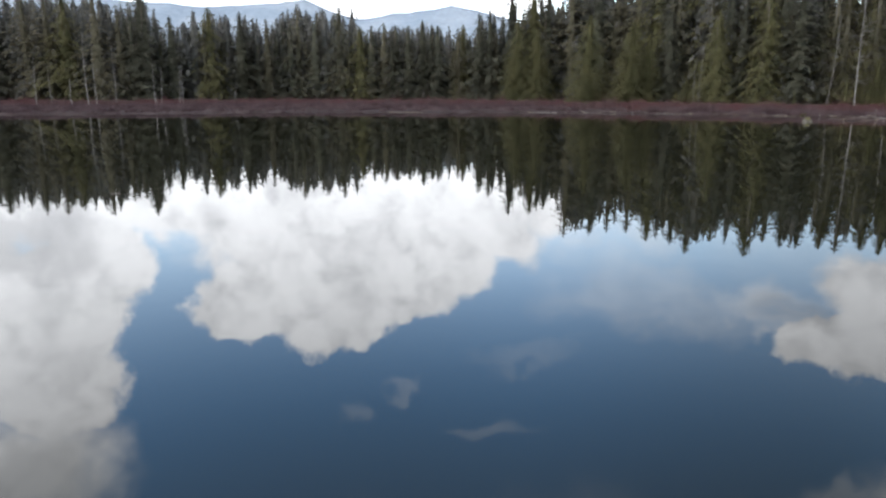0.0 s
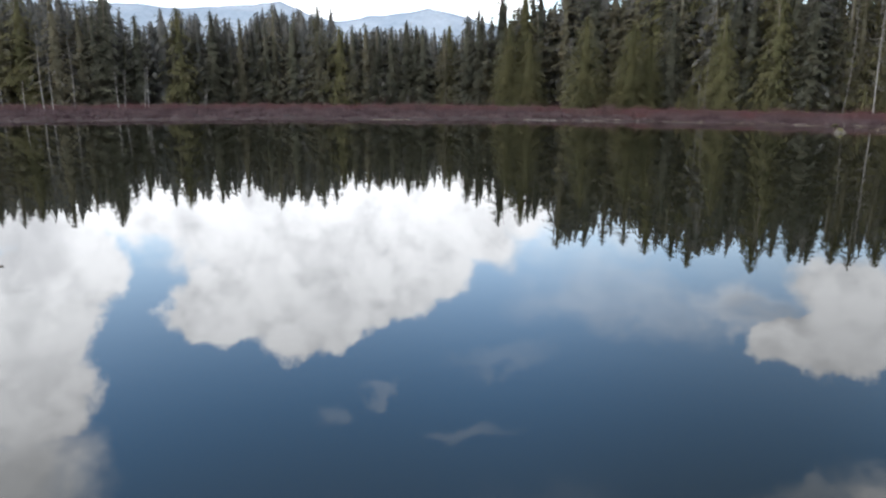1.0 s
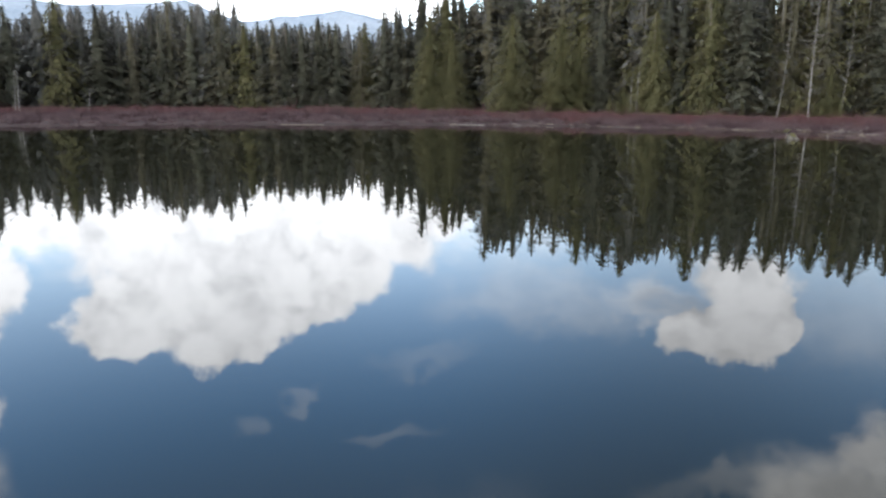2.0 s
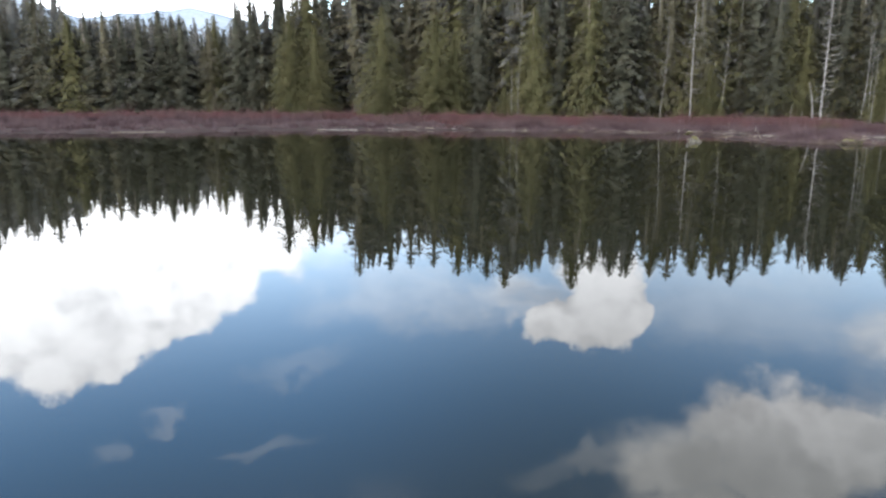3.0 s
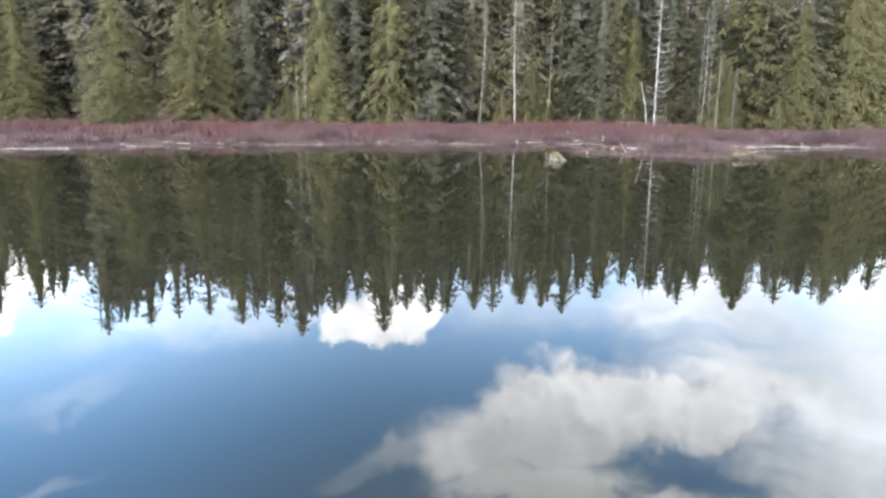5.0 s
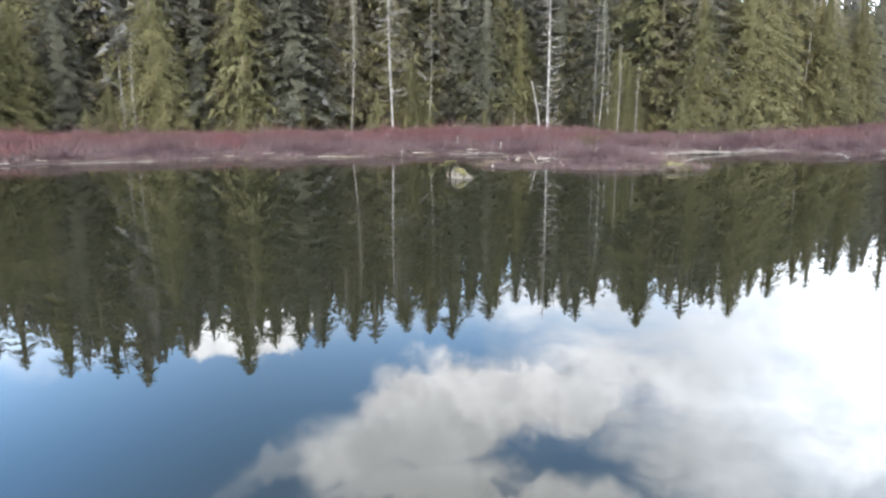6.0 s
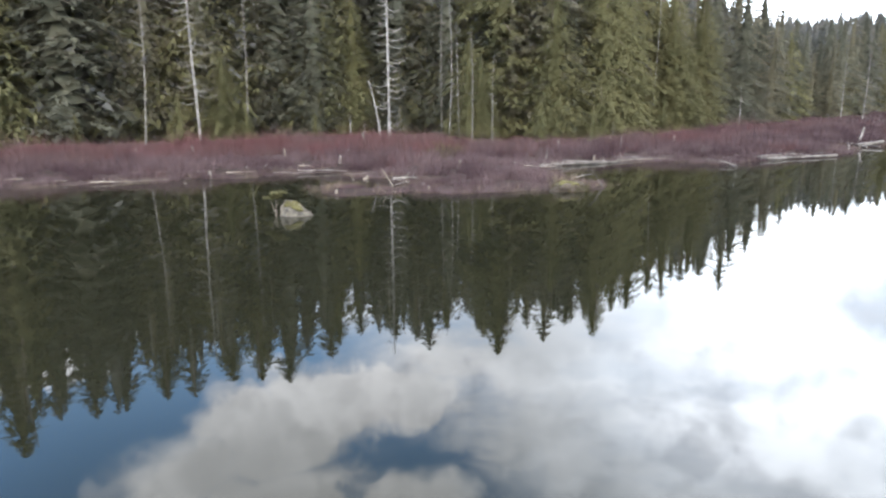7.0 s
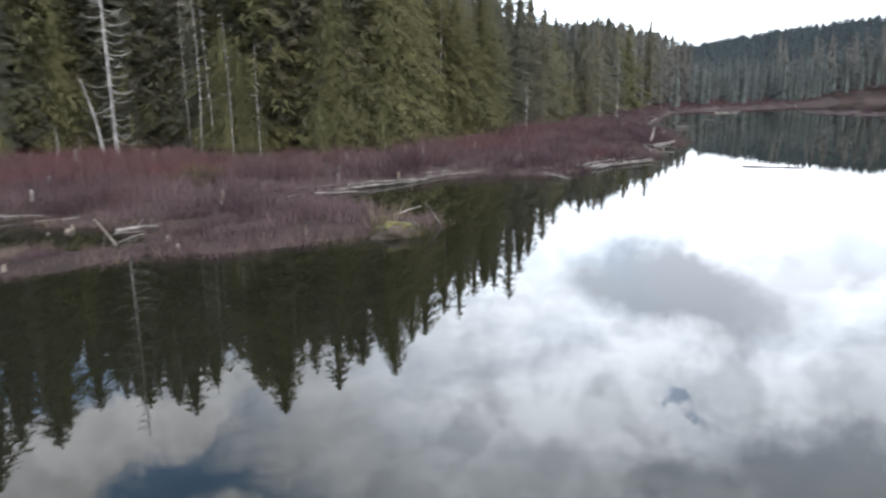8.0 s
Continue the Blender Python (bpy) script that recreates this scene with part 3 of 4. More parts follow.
# bushy cedars standing forward at the edge of the woods: x, y, height, width
EDGE_CEDARS = [(4, 144, 15, 1.51), (13.8, 132.5, 15, 1.66), (17, 130, 13, 1.51), (24.4, 120.5, 14.5, 1.79), (30.4, 115.6, 13, 2.06), (33, 115.5, 11, 1.79), (36.6, 107.4, 4.2, 2.28), (41.6, 109.6, 14, 1.73), (50.9, 108.6, 16.5, 1.66), (58.4, 96.2, 6.5, 1.86), (68, 91.4, 11, 1.51),
               (67.2, 80.6, 7.2, 1.58), (66.2, 79.2, 6.2, 1.66), (71.2, 75.4, 11, 1.79), (75.2, 73, 15.5, 1.66), (78, 72.2, 14, 1.58), (83.6, 69.2, 12, 1.86), (88.5, 67.6, 12.5, 1.66)]
for x, y, h, wide in EDGE_CEDARS:
    plant("cedar_tree", x, y, h, wide, 2)
EDGE_FIRS = [(36.5, 116, 15, 1.62), (46, 111.5, 15, 1.49), (63, 99.5, 15.5, 1.49), (65.4, 93.2, 15, 1.49), (70.5, 88.6, 15.5, 1.62), (71.6, 84.6, 14, 1.62), (73.8, 80.6, 14, 1.55), (93, 67, 14, 1.62), (98, 64.8, 13.5, 1.62), (80.6, 73.2, 13.5, 1.35)]
for x, y, h, wide in EDGE_FIRS:
    plant("fir_tree", x, y, h, wide, 2)
EDGE_HEMLOCKS = [(55.4, 102.4, 17, 1.55), (56.4, 101.4, 15.5, 1.35), (59.4, 99.2, 16, 1.55), (63.4, 97.2, 15.5, 1.49), (77, 73.6, 15, 1.35), (86.6, 69.6, 15, 1.35), (106, 62.5, 12, 1.62), (130, 56.5, 11, 1.62)]
for x, y, h, wide in EDGE_HEMLOCKS:
    plant("hemlock_tree", x, y, h, wide, 2)


SAPLINGS = [(45, 102.4, 3.2), (49.5, 100.4, 2.4), (54.6, 96.6, 3.6), (58.6, 94.2, 2.6), (62.6, 91.2, 2.2), (68.4, 87.2, 2.6), (65.2, 79.6, 3.4), (67.6, 75.2, 3), (70.4, 72.2, 2.6), (78.8, 68.8, 3.2), (30, 115.6, 3), (36.4, 111.6, 2.6)]
for x, y, h in SAPLINGS:
    plant("cedar_tree", x, y, h, 1.7, 0)


def along(line, step, rng, deep):
    """Spots scattered behind a line, on its left."""
    for (ax, ay), (bx, by) in zip(line, line[1:]):
        n = max(1, round(math.hypot(bx - ax, by - ay) / step))
        nx, ny = -(by - ay), bx - ax
        k = math.hypot(nx, ny)
        for i in range(n):
            u = (i + rng.random()) / n
            d = rng.uniform(*deep)
            yield ax + (bx - ax) * u + nx / k * d, ay + (by - ay) * u + ny / k * d


# second rank of single trees between the skyline ones
SKYLINE = np.array(SKYLINE_WEST + SKYLINE_MIDDLE + SKYLINE_EAST, float)


def canopy(x, y):
    """Height of the skyline tree nearest to a spot."""
    return float(SKYLINE[np.argmin(np.hypot(SKYLINE[:, 0] - x, SKYLINE[:, 1] - y)), 2])


rng = random.Random(8)
for x, y in along(WOODS_EDGE[3:23], 2.0, rng, (2.0, 8.5)):
    q = rng.random()
    east = x > 18
    plant("cedar_tree" if q < (0.22 if east else 0.04) else "fir_tree" if q < 0.65 else "hemlock_tree", x, y, canopy(x, y) * rng.uniform(0.66, 0.94), rng.uniform(1.45, 1.9), 1 if east else 0)


def woods_mass(name, label, spots, mat, leaf, n_branch, per, seed, slim=0.22, tiers=7, spire=12, girth=0.15):
    """Far or hidden woods as one mesh: light trees with trunks."""
    rng = random.Random(seed)
    kinds = []
    for i in range(5):
        V, F, _ = crown_arrays(1.0, girth + 0.02 * i, 0.05, n_branch, per, leaf, 0.3, rng, 1.0, 0.1, slim=slim, spire=spire, least=4)
        hv, hf = heart(1.0, girth + 0.02 * i, 0.05, 1.0, rng, tiers, 0.42)
        F = np.concatenate([F, np.array(hf) + len(V)])
        V = np.concatenate([V, np.array([tuple(v) for v in hv])])
        tv = [Vector((0.011 * math.cos(q), 0.011 * math.sin(q), -0.03)) for q in (0, 2.1, 4.2)] + [Vector((0, 0, 0.97))]
        tf = [(0, 1, 3), (1, 2, 3), (2, 0, 3)]
        k = len(V)
        kinds.append((np.concatenate([V, np.array([tuple(v) for v in tv])]), np.concatenate([F, np.array(tf) + k])))
    allv, allf, k = [], [], 0
    zs = height(np.array([(x, y) for x, y, _ in spots], float))
    for (x, y, h), z in zip(spots, zs):
        v, f = kinds[rng.randrange(5)]
        a = rng.random() * 6.2832
        rot = np.array([[math.cos(a), -math.sin(a), 0], [math.sin(a), math.cos(a), 0], [0, 0, 1]])
        allv.append(v @ rot.T * h + (x, y, z))
        allf.append(f + k)
        k += len(v)
    ob = new(name, quick_mesh(name, np.concatenate(allv), np.concatenate(allf), mat))
    return tagged(ob, label, "woods", kind="stuff")


def woods_depth(xy):
    """How far a spot lies behind the edge of the woods; negative in front."""
    return reach(WOODS_EDGE, xy, False) * np.where(inside(WOODS_EDGE + [(345, 500), (-170, 500)], xy), 1, -1)


pick = np.random.default_rng(13)
cloud_xy = np.stack([pick.uniform(-130, 260, 12000), pick.uniform(0, 200, 12000)], 1)
depth = woods_depth(cloud_xy)
keep = (depth > 4.5) & (pick.uniform(0, 1, 12000) < np.where(depth < 12, 1.0, np.where(depth < 21, 0.6, np.where(depth < 36, 0.2, 0.0))))
deep = [(x, y, canopy(x, y) * (pick.uniform(0.86, 1.0) if q < 12 else pick.uniform(0.9, 1.05))) for (x, y), q in zip(cloud_xy[keep], depth[keep])]
woods_mass("deep_woods", "dense dark conifer forest behind the shore trees", deep, DARK_WOODS, 0.06, 56, 14, 31)


def far_woods():
    """Light conifers on the far hill, and thinner ones round the rest of the lake."""
    pick = np.random.default_rng(41)
    n = 30000
    way, dist = np.radians(pick.uniform(84, 124, n)), 130 + 520 * np.sqrt(pick.uniform(0, 1, n))
    xy = np.stack([29 + np.sin(way) * dist, 63 + np.cos(way) * dist], 1)
    d, w = land(xy), woods_depth(xy)
    ok = (d > np.where(xy[:, 0] > 225, 1.5, 6.0)) & ((w < -4) | (w > 36) | (xy[:, 0] > 260)) & ~inside(ISLET_LINES[0], xy)
    front, odds = d < 45, pick.uniform(0, 1, n)
    rows = ok & front & (odds < 0.42)
    woods_mass("far_woods", "olive-green conifers along the far shore, greyed by haze in their colour", [(x, y, h) for (x, y), h in zip(xy[rows], pick.uniform(4.5, 12.5, rows.sum()))], HAZED_FAR_WOODS, 0.075, 32, 5, 43, 0.16, 9, 10, 0.1)
    slope = ok & ~front & (odds < 0.26)
    woods_mass("far_woods", "conifer forest on the far hill, blue-grey haze in its colour", [(x, y, h) for (x, y), h in zip(xy[slope], pick.uniform(6, 10, slope.sum()))], HAZED_HILL_WOODS, 0.16, 9, 4, 46, 0.3, 4, 6)
    rng = random.Random(44)
    ring = []
    for (ax, ay), (bx, by) in zip(SHORE[46:], SHORE[47:] + SHORE[:2]):
        k = math.hypot(bx - ax, by - ay)
        for _ in range(int(k / 3)):
            u, off = rng.random(), rng.uniform(8, 26)
            ring.append((ax + (bx - ax) * u - (by - ay) / k * off, ay + (by - ay) * u + (bx - ax) / k * off))
    ring = [(x, y, rng.uniform(13, 20)) for (x, y), q in zip(ring, land(np.array(ring))) if q > 4]
    woods_mass("far_woods", "conifer forest closing the near end of the lake", ring, DARK_WOODS, 0.14, 16, 4, 45, 0.3, 5)


far_woods()

# ---- dead trees and bare stems ----
snag = dead_tree("snag_tree", "tall bleached dead conifer with bare curved branches", 16.5, 0.11, 51, 90, 1.9, 0.06)
snag.matrix_world = pose(66.3, 87.0, ground_at(66.3, 87.0), 0, 0, 40)
leaner = dead_tree("snag_tree", "thin leaning broken grey snag", 4.6, 0.1, 52, 2, 0.5, 0.5)
leaner.matrix_world = pose(65.5, 87.3, ground_at(65.5, 87.3), -13, 0, 0)
sparse_snag = dead_tree("snag_tree", "grey half-dead conifer with twiggy side branches", 15.0, 0.09, 53, 60, 2.2, 0.2, GREY_BARK)
sparse_snag.matrix_world = pose(55.2, 95.3, ground_at(55.2, 95.3), 0, 0, 10)
# x, y, height, stem radius, lean in degrees
BARE_STEMS = [(69, 83.8, 11, 0.09, 1), (66, 80.8, 8.5, 0.06, 2), (65.8, 81.6, 11, 0.07, -1), (63.9, 78.8, 8, 0.07, 1), (64.2, 77.4, 6, 0.055, 2), (82, 70.5, 12, 0.1, -2), (85.4, 69.4, 14, 0.1, 1), (64, 89, 1.9, 0.1, 0), (65.2, 88.5, 1.4, 0.06, 0),
              (58.8, 94.4, 14, 0.075, 0), (53, 98.3, 15, 0.085, 1), (38.2, 108.6, 7.2, 0.08, 2), (38.9, 108.1, 8.6, 0.08, 2), (131, 52.3, 11, 0.12, 0), (126, 55, 9, 0.1, 0), (160, 45, 9, 0.12, 1), (176, 39, 8, 0.12, 0), (205, 27, 9, 0.15, -1), (222, 19, 8, 0.14, 1), (88, 64, 4, 0.08, 0), (73.5, 71.5, 1.6, 0.09, 3), (71.5, 73.8, 1.3, 0.07, 0)]
WEST_SNAGS = [(-60.7, 121.8, 12.3, 0.17, 1), (-59.6, 122.4, 9.4, 0.14, 1), (-56.9, 123.7, 11.5, 0.14, -1), (-51, 126.3, 7.4, 0.12, 0), (-50.2, 126.7, 6.6, 0.12, 4), (-47.3, 127.8, 6.4, 0.13, 5), (-46.8, 128, 7.3, 0.12, 3), (-63, 120.6, 4.6, 0.11, 2), (-65.5, 119.2, 6, 0.14, 0), (-38.4, 130.9, 4.2, 0.09, 14), (-67.5, 118, 8, 0.12, 2)]
for i, (x, y, h, r, lean) in enumerate(BARE_STEMS + WEST_SNAGS):
    twigs = 0 if h < 3 else 24 if h >= 14 else 5 if i % 3 else 9
    ob = dead_tree("bare_stem" if r < 0.105 else "snag_tree", "pale bare dead stem rising from the shore scrub", h, r * 0.46, 60 + i, twigs, 0.7, 0.35, GREY_BARK if i % 3 == 0 or h > 13 else PALE_BARK)
    ob.matrix_world = pose(x, y, ground_at(x, y), 0, lean, 70 * (i % 2))


# ---- shore scrub: leafless twigs ----
def scatter(rng, n, x0, x1, y0, y1):
    return np.stack([rng.uniform(x0, x1, n), rng.uniform(y0, y1, n)], 1)


def twigs(name, label, xy, tall, count, wide, mat, seed, spread=0.45, category="scrub"):
    """Clumps of thin upright twigs, each a narrow pointed blade."""
    rng = np.random.default_rng(seed)
    z = height(xy)
    n = len(xy) * count
    base = np.repeat(np.column_stack([xy, z]), count, 0)
    tall = np.repeat(tall, count) * rng.uniform(0.45, 1.1, n)
    a = rng.uniform(0, 6.2832, n)
    r = spread * np.sqrt(rng.uniform(0, 1, n))
    base = base + np.column_stack([np.cos(a) * r, np.sin(a) * r, np.full(n, -0.05)])
    out = a + rng.normal(0, 0.7, n)
    lean = rng.uniform(0.05, 0.95, n) ** 1.3 * tall
    tip = base + np.column_stack([np.cos(out) * lean, np.sin(out) * lean, tall])
    b = rng.uniform(0, 6.2832, n)
    side = np.column_stack([np.cos(b), np.sin(b), np.zeros(n)]) * wide * rng.uniform(0.6, 1.4, n)[:, None]
    verts = np.stack([base - side, base + side, tip], 1).reshape(-1, 3)
    faces = np.arange(n * 3).reshape(-1, 3)
    ob = new(name, quick_mesh(name, verts, faces, mat))
    return tagged(ob, label, category, kind="stuff")


gen = np.random.default_rng(77)
near = scatter(gen, 13000, 28, 100, 40, 125)
far = np.concatenate([scatter(gen, 9000, -110, 32, 88, 150), scatter(gen, 20000, 95, 330, -90, 70)])
for zone, xy, count, wide in (("near", near, 60, 0.013), ("far", far, 22, 0.04)):
    d, w = land(xy), woods_depth(xy)
    patch = np.array([noise.noise((x * 0.16, y * 0.16, 4)) for x, y in xy])
    ok = (d > -0.35) & (w < 2.5)
    xy, d, w, patch = xy[ok], d[ok], w[ok], patch[ok]
    red = (d + patch * 6 + gen.normal(0, 1.6, len(xy)) > 6.5) & (w > -16 - patch * 8)
    spit = (xy[:, 0] < 58) & (xy[:, 1] < 76.5) & (xy[:, 0] > 40)
    red &= ~(spit & (d < 5)) & ~((xy[:, 0] > 75) & (gen.uniform(0, 1, len(xy)) < 0.65))
    low_h = (np.clip(0.28 + d * 0.13, 0.28, 0.75) if zone == "near" else np.clip(0.1 + d * 0.12, 0.1, 0.6)) * (1 + 0.5 * patch)
    low_h = np.where((xy[:, 0] < 47) & (xy[:, 1] > 72.5) & (xy[:, 1] < 76.5), low_h * 0.5, low_h)
    mound = np.array([noise.noise((x * 0.5, y * 0.5, 14)) for x, y in xy])
    high_h = np.clip(0.45 + d * 0.04, 0.45, 0.95) * (1 + 0.35 * patch + 0.7 * mound) * np.clip(-w * 0.12 + 0.5, 0.5, 1.0)
    low_h = low_h * (1 + 0.6 * mound)
    bush = gen.uniform(0, 1, len(xy)) < 0.06
    high_h = np.where(bush & (w < -2), high_h * 1.7, high_h)
    low_h = np.where(bush & (d > 1), low_h * 1.5, low_h)
    clear = np.array([noise.noise((x * 0.7, y * 0.7, 21)) for x, y in xy])
    thin_out = (zone == "far") | (clear > -0.28) | (gen.uniform(0, 1, len(xy)) < 0.25)
    twigs("scrub", "mauve-grey leafless low scrub at the water's edge", xy[~red & thin_out], low_h[~red & thin_out], count, wide, GREY_TWIGS, 1)
    twigs("scrub", "red-brown leafless shrubs in front of the woods", xy[red & thin_out], high_h[red & thin_out], count, wide, RED_TWIGS, 2, 0.55)
grass_xy = scatter(gen, 5200, 28, 90, 45, 110)
gd, gw = land(grass_xy), woods_depth(grass_xy)
ok = (gd > -0.3) & (gd < 1.6) & (gw < -1)
twigs("marsh_grass", "straw-coloured dead grass along the waterline", grass_xy[ok], 0.2 + 0.2 * gen.uniform(0, 1, ok.sum()), 30, 0.008, DRY_GRASS, 3, 0.35, "grass")


# ---- driftwood ----
def log(x0, y0, x1, y1, r, z0=0.06, z1=0.06, mat=None, seed=0, label="bleached grey driftwood log lying at the waterline", snags=2):
    rng = random.Random(seed)
    a, b = Vector((x0, y0, z0)), Vector((x1, y1, z1))
    root = thing("driftwood_log", label, "log", "driftwood along the shore", Matrix.Translation(a))
    n = 6
    bow = Vector((-(y1 - y0), x1 - x0, 0)).normalized() * rng.uniform(-0.04, 0.04) * (b - a).length
    pts = [(b - a) * (i / n) + bow * math.sin(i / n * math.pi) + Vector((0, 0, rng.uniform(-0.02, 0.02))) for i in range(n + 1)]
    stem = part("trunk", mesh_from("trunk", *tube(pts, [r * (1 - 0.45 * i / n) * rng.uniform(0.92, 1.08) for i in range(n + 1)], 8, 0.1, rng), mat or DRIFTWOOD), root)
    for _ in range(snags):
        q = pts[rng.randrange(1, n)]
        d = Vector((rng.uniform(-1, 1), rng.uniform(-1, 1), rng.uniform(0.1, 0.9))).normalized()
        part("branch_stub", mesh_from("branch_stub", *tube([q, q + d * rng.uniform(0.2, 0.45)], [r * 0.3, r * 0.15], 5, 0.1, rng), mat or DRIFTWOOD), stem)
    return root


# start and end in plan, radius
LOGS = [(54.9, 72.2, 59.6, 67.7, 0.13), (54.2, 71.9, 58.2, 68.6, 0.1), (55.6, 72.4, 58.9, 69.6, 0.09), (53.8, 71.3, 56.5, 70.2, 0.09), (60.2, 67.9, 63.2, 65.2, 0.1), (61.0, 68.2, 63.9, 66.2, 0.08), (63.6, 62.8, 59.6, 61.4, 0.08),
        (63.8, 60.6, 67.9, 56.6, 0.15), (64.3, 60.9, 68.4, 58.8, 0.13), (65.2, 61, 69.5, 58.4, 0.1), (63.6, 60.0, 66.5, 58.6, 0.09), (47.8, 80.9, 49.2, 78.8, 0.05), (47.0, 81.8, 48.9, 79.4, 0.045), (55.3, 71.6, 59.2, 67.9, 0.07), (56.2, 71.9, 60.2, 67.9, 0.06), (54.6, 72.8, 57.2, 70.6, 0.06), (56.8, 70.6, 60.6, 67.2, 0.07), (53.2, 71.9, 55.2, 71.2, 0.06)]
for i, (x0, y0, x1, y1, r) in enumerate(LOGS):
    log(x0, y0, x1, y1, r * 0.45, 0.07 + 0.05 * (i % 3), 0.05 + 0.04 * (i % 2), None, 200 + i)
POINT_LOGS = [(84.4, 57.2, 76.9, 54.6, 0.2), (83, 56.2, 74.1, 55.8, 0.16), (80.6, 57.5, 77, 53.8, 0.16), (86, 56.0, 80.5, 53.2, 0.22), (88, 54.4, 84, 52.6, 0.16), (90, 58, 84, 56, 0.14), (98, 51.2, 92, 52.4, 0.15), (117.6, 49.6, 122.2, 48.6, 0.2), (110, 50.6, 116, 50.2, 0.18), (128, 47.8, 134, 46.4, 0.2), (150, 42.6, 158, 40.6, 0.25), (160, 40.6, 170, 36.6, 0.25), (206, 8, 216, 0, 0.4), (188, 25.5, 183, 30.5, 0.3)]
for i, (x0, y0, x1, y1, r) in enumerate(POINT_LOGS):
    log(x0, y0, x1, y1, r * 0.5, 0.12 + 0.12 * (i % 3), 0.08, None, 230 + i, "weathered driftwood log stranded on the marshy point")
WEST_LOGS = [(34, 95.1, 37.1, 90.4, 0.1), (18, 99.6, 22, 98, 0.12), (28.5, 94.6, 32.5, 92.6, 0.1), (40.2, 86.6, 43, 84.6, 0.09), (12, 101, 16, 100, 0.12), (-8, 103, -3, 102.3, 0.12)]
for i, (x0, y0, x1, y1, r) in enumerate(WEST_LOGS):
    log(x0, y0, x1, y1, r * 0.3, 0.06, 0.04, BARK if i % 2 else GREY_BARK, 260 + i, "pale driftwood log on the muddy bank")
log(65.3, 52.7, 64.4, 50.2, 0.035, 0.01, 0.02, WET_WOOD, 280, "thin dark log floating on the lake", 0)
log(-11.4, 23.65, -11.15, 23.8, 0.035, 0.02, 0.02, WET_WOOD, 281, "small dark piece of wood floating on the lake", 1)
# driftwood stranded on the outer points and the far marsh: start and end in plan, radius
OUTER_LOGS = [(87.3, 56.9, 86.3, 55.7, 0.1), (83.1, 57.1, 85.4, 54.3, 0.12), (63.8, 60.6, 70.1, 57.7, 0.1), (65.2, 60.3, 68.5, 56.6, 0.09), (63.3, 62.7, 64.1, 61.5, 0.06), (60.3, 63.0, 59.6, 61.3, 0.045), (119.4, 46.7, 115.3, 45.1, 0.14), (105.8, 48.7, 106.7, 47.1, 0.1), (123.7, 42.0, 119.1, 40.4, 0.14),
              (160.1, 32.3, 165.2, 26.7, 0.2), (101, 44.6, 100.6, 43.2, 0.07), (94.2, 38.9, 94.8, 37.3, 0.06), (61.4, 67.9, 63.4, 65.4, 0.09), (48.6, 79.9, 48.9, 79.1, 0.06), (45.4, 73.8, 47.0, 73.9, 0.045), (45.3, 73.6, 46.4, 73.5, 0.035), (56.1, 73.2, 56.7, 71.9, 0.06), (53.4, 70.9, 55.0, 69.3, 0.05), (54.0, 71.1, 55.8, 69.9, 0.05), (54.6, 71.4, 57.4, 69.2, 0.055), (57.0, 70.0, 60.0, 67.6, 0.07), (66.5, 60.2, 69.6, 57.2, 0.08), (68.2, 60.4, 71.4, 58.6, 0.09)]
for i, (x0, y0, x1, y1, r) in enumerate(OUTER_LOGS):
    log(x0, y0, x1, y1, r * 0.48, 0.08 + 0.09 * (i % 3), 0.06 + 0.06 * (i % 2), None, 400 + i, "silver-grey driftwood log among the marsh scrub", 1 + i % 2)
log(77.8, 55.2, 79.6, 53.5, 0.22, 0.05, 0.32, WET_WOOD, 440, "dark root end of a log jutting over the water", 3)
log(80.5, 55.0, 80.7, 54.7, 0.1, 0.0, 1.3, None, 441, "grey broken trunk standing among the logs", 1)
log(45.8, 74.0, 47.0, 73.5, 0.06, 0.25, 0.22, None, 282, "pale stick lying in the scrub of the spit")
log(45.3, 73.7, 45.15, 74.15, 0.036, 0.0, 0.72, BARK, 283, "short grey post leaning out of the spit", 0)
log(48.6, 66.9, 49.3, 66.2, 0.028, 0.3, 0.45, None, 284, "bare stick poking from the scrub", 0)
log(48.4, 65.5, 48.1, 65.9, 0.028, 0.05, 0.75, None, 285, "grey stick leaning on the mossy hummock", 0)


# small driftwood sticks strewn along the muddy edge
rng = random.Random(71)
STRAND = SHORE[6:13] + [(47.2, 80.5)]
for k, (x, y) in enumerate(along(STRAND, 1.7, rng, (0.3, 3.2))):
    a, length = rng.choice((-0.75, -0.6, -0.9, 0.4)) + rng.uniform(-0.25, 0.25), rng.uniform(0.35, 1.7)
    z = ground_at(x, y)
    log(x, y, x + math.cos(a) * length, y + math.sin(a) * length, rng.uniform(0.018, 0.05), z + 0.06, z + 0.05, BARK if k % 3 else DRIFTWOOD, 500 + k, "small grey driftwood stick on the muddy edge", k % 2)


